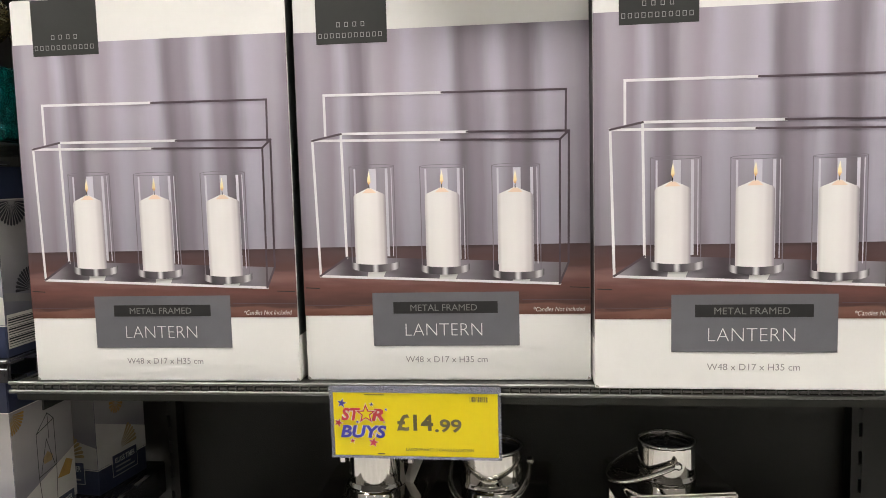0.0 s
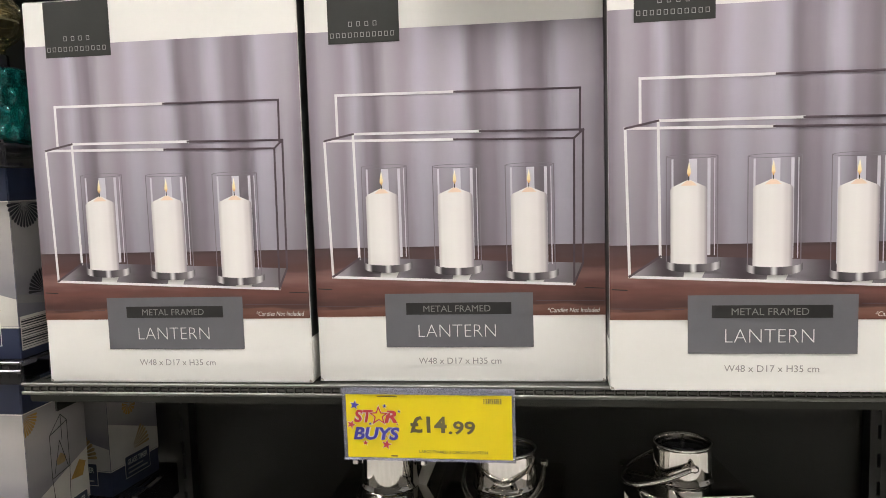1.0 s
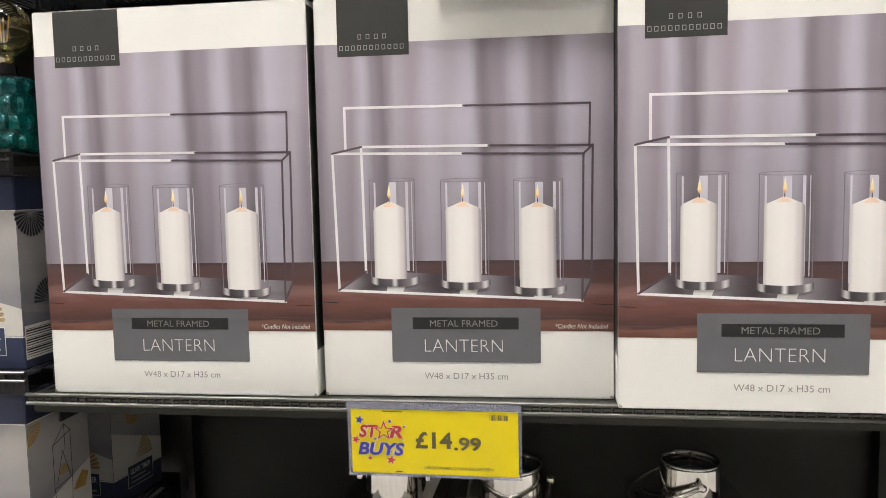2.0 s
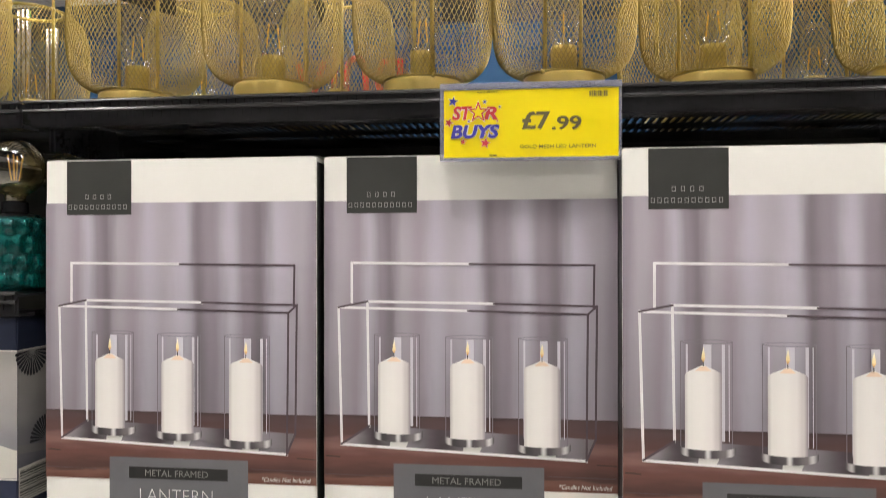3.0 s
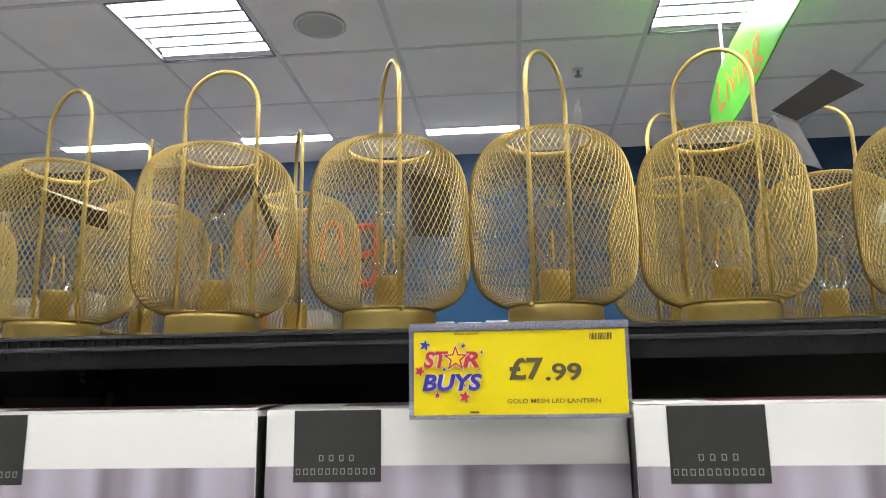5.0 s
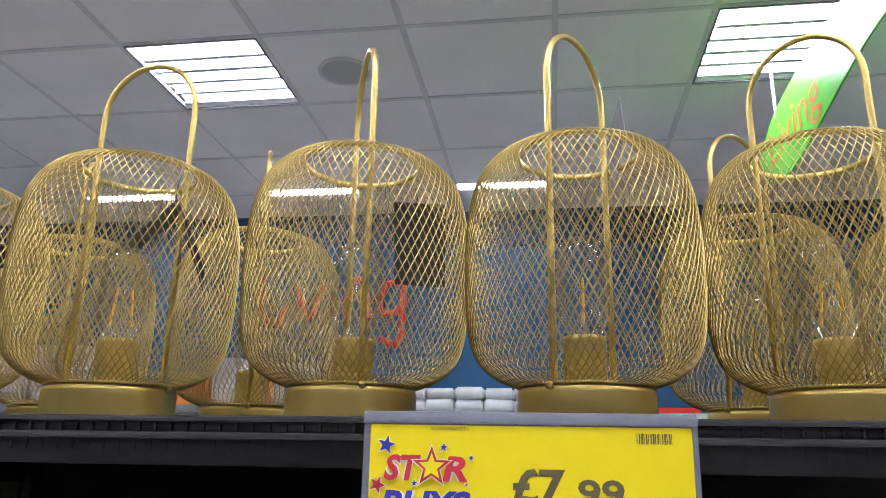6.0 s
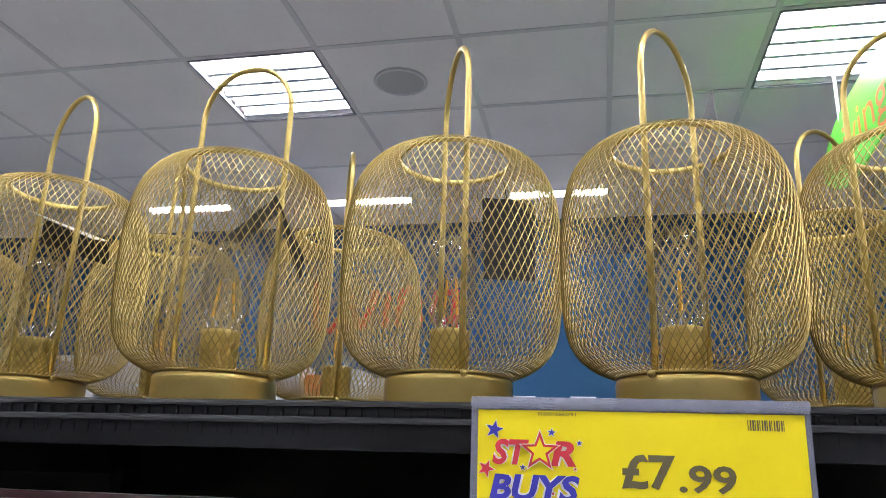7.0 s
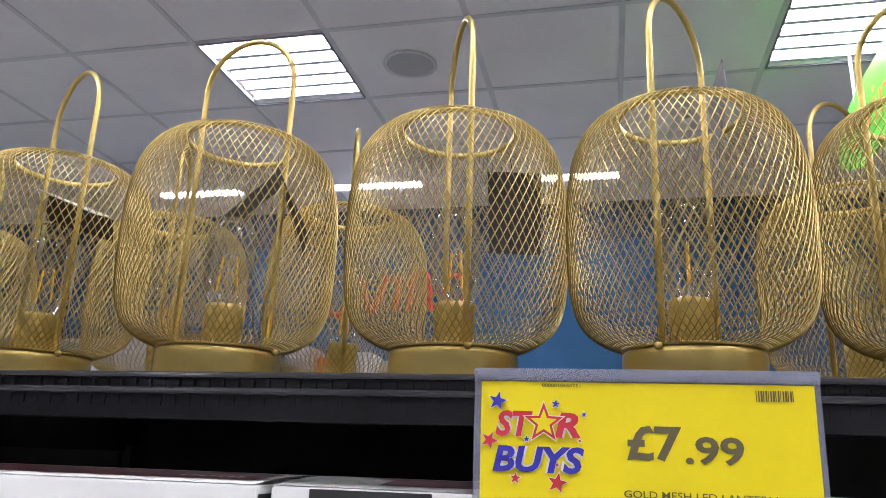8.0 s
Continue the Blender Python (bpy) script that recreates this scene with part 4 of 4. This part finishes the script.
def timer_face(t, w, face, look_of):
    """The printed front or side of a timer carton; face turns it round the corner."""
    made = [part("photo", rect(0.0, w, 0.046, 0.221, -0.0004), PHOTO_GREY, t, "grey photo print"),
            part("white_line", rect(0, w, 0.0445, 0.0462, -0.0006), WHITE, t), part("white_line", rect(0, w, 0.2205, 0.2220, -0.0006), WHITE, t)]
    if look_of == "stand":
        made.append(part("fan_print", fan(0.0, 0.217, 0.030, -math.pi / 2, 0, 9, -0.0008), FAN_GOLD, t, "gold fan print"))
        made.append(part("fan_print", fan(0.012, 0.048, 0.022, 0, math.pi, 12, -0.0008), FAN_GOLD, t, "gold fan print"))
        bm = bmesh.new()
        a, b, c, d, e = (0.052, 0.172), (0.080, 0.197), (0.094, 0.184), (0.052, 0.106), (0.094, 0.112)
        for p, q in ((a, b), (b, c), (a, c), (a, d), (c, e), (d, e), (d, (0.058, 0.05)), (e, (0.090, 0.05)), ((0.074, 0.158), (0.058, 0.111)), ((0.074, 0.158), (0.090, 0.114)), (b, (0.080, 0.158))):
            strip(bm, p, q, 0.0013, -0.0009)
        made.append(part("stand_print", bm, INK, t, "printed black wire stand"))
        made.append(part("sand_print", flat([(0.066, 0.122), (0.084, 0.122), (0.087, 0.130), (0.075, 0.139), (0.063, 0.130)], -0.0008), STRAW, t, "printed sand"))
        made.append(part("leaf_print", flat([(0.094, 0.088), (0.118, 0.112), (0.134, 0.104), (0.124, 0.084)], -0.0008), FAN_GOLD, t, "printed gold leaf"))
        made.append(part("paper_print", flat([(0, 0.047), (w, 0.047), (w, 0.125), (0, 0.082)], -0.0005), CARD_WHITE, t, "pale paper in the photo"))
    elif look_of == "code":
        made.append(part("fan_print", fan(0.030, 0.219, 0.036, -math.pi, 0, 16, -0.0008), FAN_DARK, t, "dark fan print"))
        made.append(part("fan_print", fan(0.060, 0.088, 0.036, 0, math.pi, 18, -0.0008), FAN_DARK, t, "dark fan print"))
        made.append(part("stand_print", flat([(0.0, 0.092), (w, 0.070), (w, 0.060), (0.0, 0.080)], -0.0007), GREY_INK, t, "grey printed bar"))
        made.append(part("code_plate", rect(0.002, w - 0.004, 0.012, 0.060, -0.0008), WHITE, t, "white bar code block"))
        bm = bmesh.new()
        for k in range(13):
            z, h = 0.015 + k * 0.0033, 0.0007 + (k * 5 % 4) * 0.0005
            add_flat(bm, [(0.004, z), (w - 0.008, z), (w - 0.008, z + h), (0.004, z + h)], -0.0011)
        made.append(part("bar_code", bm, INK, t, "black stripes"))
    else:
        made.append(part("fan_print", fan(0.42 * w, 0.150, 0.018, 0, 2 * math.pi, 14, -0.0008), FAN_GOLD, t, "brown seed head print"))
        made.append(part("straw_print", fan(w - 0.075, 0.066, 0.050, 0.0, 1.0, 6, -0.0008), STRAW, t, "printed straw"))
        made.append(part("paper_print", flat([(0, 0.047), (w, 0.047), (w, 0.085), (0, 0.130)], -0.0005), CARD_WHITE, t, "pale paper in the photo"))
    if look_of != "code":
        x0 = 0.066 if look_of == "stand" else w - 0.094
        made.append(part("name_plate", rect(x0 - 0.001, x0 + 0.067, 0.019, 0.059, -0.0010), WHITE, t))
        made.append(part("name_plate", rect(x0, x0 + 0.066, 0.020, 0.058, -0.0012), NAVY, t, "navy name plate"))
        made.append(lettering("writing", "GLASS TIMER", x0 + 0.006, x0 + 0.060, 0.042, 0.052, -0.0014, PALE_INK, t, 0, 0.01))
        bm = bmesh.new()
        for z, q in ((0.034, 0.040), (0.026, 0.052)):
            add_flat(bm, [(x0 + 0.007, z), (x0 + 0.007 + q, z), (x0 + 0.007 + q, z + 0.003), (x0 + 0.007, z + 0.003)], -0.0014)
        made.append(part("print_bar_rows", bm, SILVER_INK, t))
    for ob in made:
        ob.matrix_local = face


def timer_box(m, side, w=0.17, d=0.14, h=0.267):
    t = thing("timer_box", m, "navy and grey carton of a glass sand timer", "box", "timer boxes")
    part("carton", box(-w, 0, 0, d, 0, h, bevel=0.0015), NAVY, t, "navy carton")
    timer_face(t, w, Matrix.Translation((-w, 0, 0)), "plain")
    timer_face(t, d, Matrix.Rotation(radians(90), 4, "Z"), side)
    return t


timer_box(pose(-0.731, 0.93, 1.1155), "code")
timer_box(pose(-0.735, 0.927, 0.8155), "stand")
timer_box(pose(-0.752, 1.155, 0.8155, 0, 0, -8), "plain", d=0.13)

# ---- chrome lanterns on the low shelf ----


def chrome_lantern():
    t = thing("chrome_lantern", pose(0, 0, 0), "polished chrome candle lantern with round chimney and bail", "lantern", "chrome lanterns")
    part("base", box(-0.071, 0.071, -0.071, 0.071, 0, 0.02, bevel=0.003), CHROME, t)
    for x in (-0.065, 0.057):
        for y in (-0.065, 0.057):
            part("post", box(x, x + 0.008, y, y + 0.008, 0.0205, 0.2345), CHROME, t)
    for k in range(4):
        g = part("pane", box(-0.055, 0.055, -0.062, -0.0605, 0.022, 0.233), BULB, t, "clear glass pane")
        g.matrix_local = Matrix.Rotation(k * math.pi / 2, 4, "Z")
    part("roof", box(-0.071, 0.071, -0.071, 0.071, 0.235, 0.270, bevel=0.003), CHROME, t, "square chrome top")
    part("chimney", lathe([(0.0405, 0.2705), (0.0400, 0.273), (0.0387, 0.275), (0.0385, 0.277), (0.0385, 0.295), (0.0385, 0.314), (0.0387, 0.3165), (0.0395, 0.3175), (0.0395, 0.320), (0.036, 0.320), (0.0347, 0.317), (0.0345, 0.274)], 40), CHROME, t, "round chrome chimney", smooth=True)
    part("chimney_cap", lathe([(0.0345, 0.312), (0.02, 0.316), (0.0, 0.318)], 32), BLACK_STEEL, t, "dark dished cap")
    part("cap_screw", lathe([(0.003, 0.318), (0.003, 0.325), (0, 0.327)], 10), CHROME, t)
    R = 0.0465
    pts = []
    for k in range(25):
        a = math.pi * k / 24
        pts.append((R * math.cos(a) * (1 + 0.25 * math.sin(a)), -R * 1.75 * math.sin(a), 0.299 - 0.030 * math.sin(a)))
    part("bail", tube(pts, 0.0034, 10), CHROME, t, "round chrome carrying loop", smooth=True)
    for sx in (1, -1):
        b = lathe([(0, 0.0), (0.0055, 0.0), (0.0055, 0.006), (0.003, 0.008), (0, 0.008)], 6)
        bmesh.ops.transform(b, matrix=Matrix.Translation((sx * 0.044, 0, 0.299)) @ Matrix.Rotation(sx * math.pi / 2, 4, "Y"), verts=b.verts)
        part("bolt", b, CHROME, t)
    return t


first = chrome_lantern()
first.matrix_world = pose(0.178, 1.00, 0.6685, 0, 0, -82)
copy_thing(first, pose(-0.060, 0.968, 0.6685, 0, 0, -4) @ Matrix.Diagonal((1.1, 1.1, 1.0, 1.0)))
copy_thing(first, pose(-0.217, 0.958, 0.6685, 0, 0, 180))
hang_tag([(-0.168, 0.968, 0.975), (-0.150, 0.962, 0.975), (-0.172, 0.945, 0.925), (-0.185, 0.955, 0.925)], CARD_WHITE, "white paper tag tied to a chrome lantern")

# ---- beyond the shelving ----
fr = thing("display_rack", pose(-1.47, 1.95, 0), "grey display rack with chrome tube posts", "rack")
for x, y in ((0.0, 0.0), (-0.037, 0.18), (-0.9, 0.0), (-0.9, 0.18)):
    for k in (-1, 0, 1):
        part("post", tube([(x + k * 0.014, y, 0), (x + k * 0.014, y, 2.16)], 0.006, 10), CHROME, fr, "chrome tube post")
for z in (1.2, 1.55, 1.86):
    part("rack_shelf", box(-0.95, 0.03, -0.03, 0.22, z, z + 0.025, bevel=0.003), GREY_SHELF, fr)

fs = thing("display_shelf", pose(-2.4, 4.55, 0), "pale wall shelving with folded white goods", "shelving")
for z in (0.5, 1.0, 1.5, 1.90):
    part("board", box(0, 3.6, 0, 0.6, z, z + 0.03, bevel=0.003), WALL_PALE, fs)
for x in (0, 1.2, 2.4, 3.57):
    part("side", box(x, x + 0.03, 0.002, 0.598, 0, 1.899), GREY_SHELF, fs)
for k in range(6):
    tw = thing("folded_towel", pose(1.60 - 2.4 + k * 0.165, 4.60, 1.9305), "folded white towel on a wall shelf", "towel", "folded towels")
    for j in range(2):
        part("fold", box(-0.0815 + 0.003 * j, 0.0815 - 0.002 * (k % 3), 0.004 * j, 0.3, j * 0.067, j * 0.067 + 0.066 + 0.008 * ((k + j) % 2), bevel=0.010, seg=3), TOWEL, tw, smooth=True)
pk = thing("display_gondola", pose(-2.25, 2.85, 0), "grey shelving unit across the next aisle", "shelving")
part("deck", box(0, 1.65, 0, 0.5, 1.80, 1.83, bevel=0.003), GREY_SHELF, pk)
for x in (0, 1.62):
    part("side", box(x, x + 0.03, 0.002, 0.498, 0, 1.799), GREY_SHELF, pk)
for x, w, m_, h in ((-2.15, 0.22, CARD_WHITE, 0.20), (-1.915, 0.20, WALL_PALE, 0.22), (-1.34, 0.10, ORANGE, 0.115), (-1.21, 0.10, TOWEL, 0.17), (-1.09, 0.09, ORANGE, 0.13), (-0.98, 0.10, TOWEL, 0.15), (-0.85, 0.09, WALL_PALE, 0.12)):
    tagged(part("goods_pack", box(x, x + w, 2.93, 3.08, 1.8305, 1.8305 + h, bevel=0.006), m_), "small bright goods pack on grey shelving", "pack", "goods packs")
tagged(part("goods_pack", box(0.54, 0.77, 4.60, 4.78, 1.9305, 1.962, bevel=0.006), SIGN_RED), "flat red pack on the pale wall shelving", "pack", "goods packs")
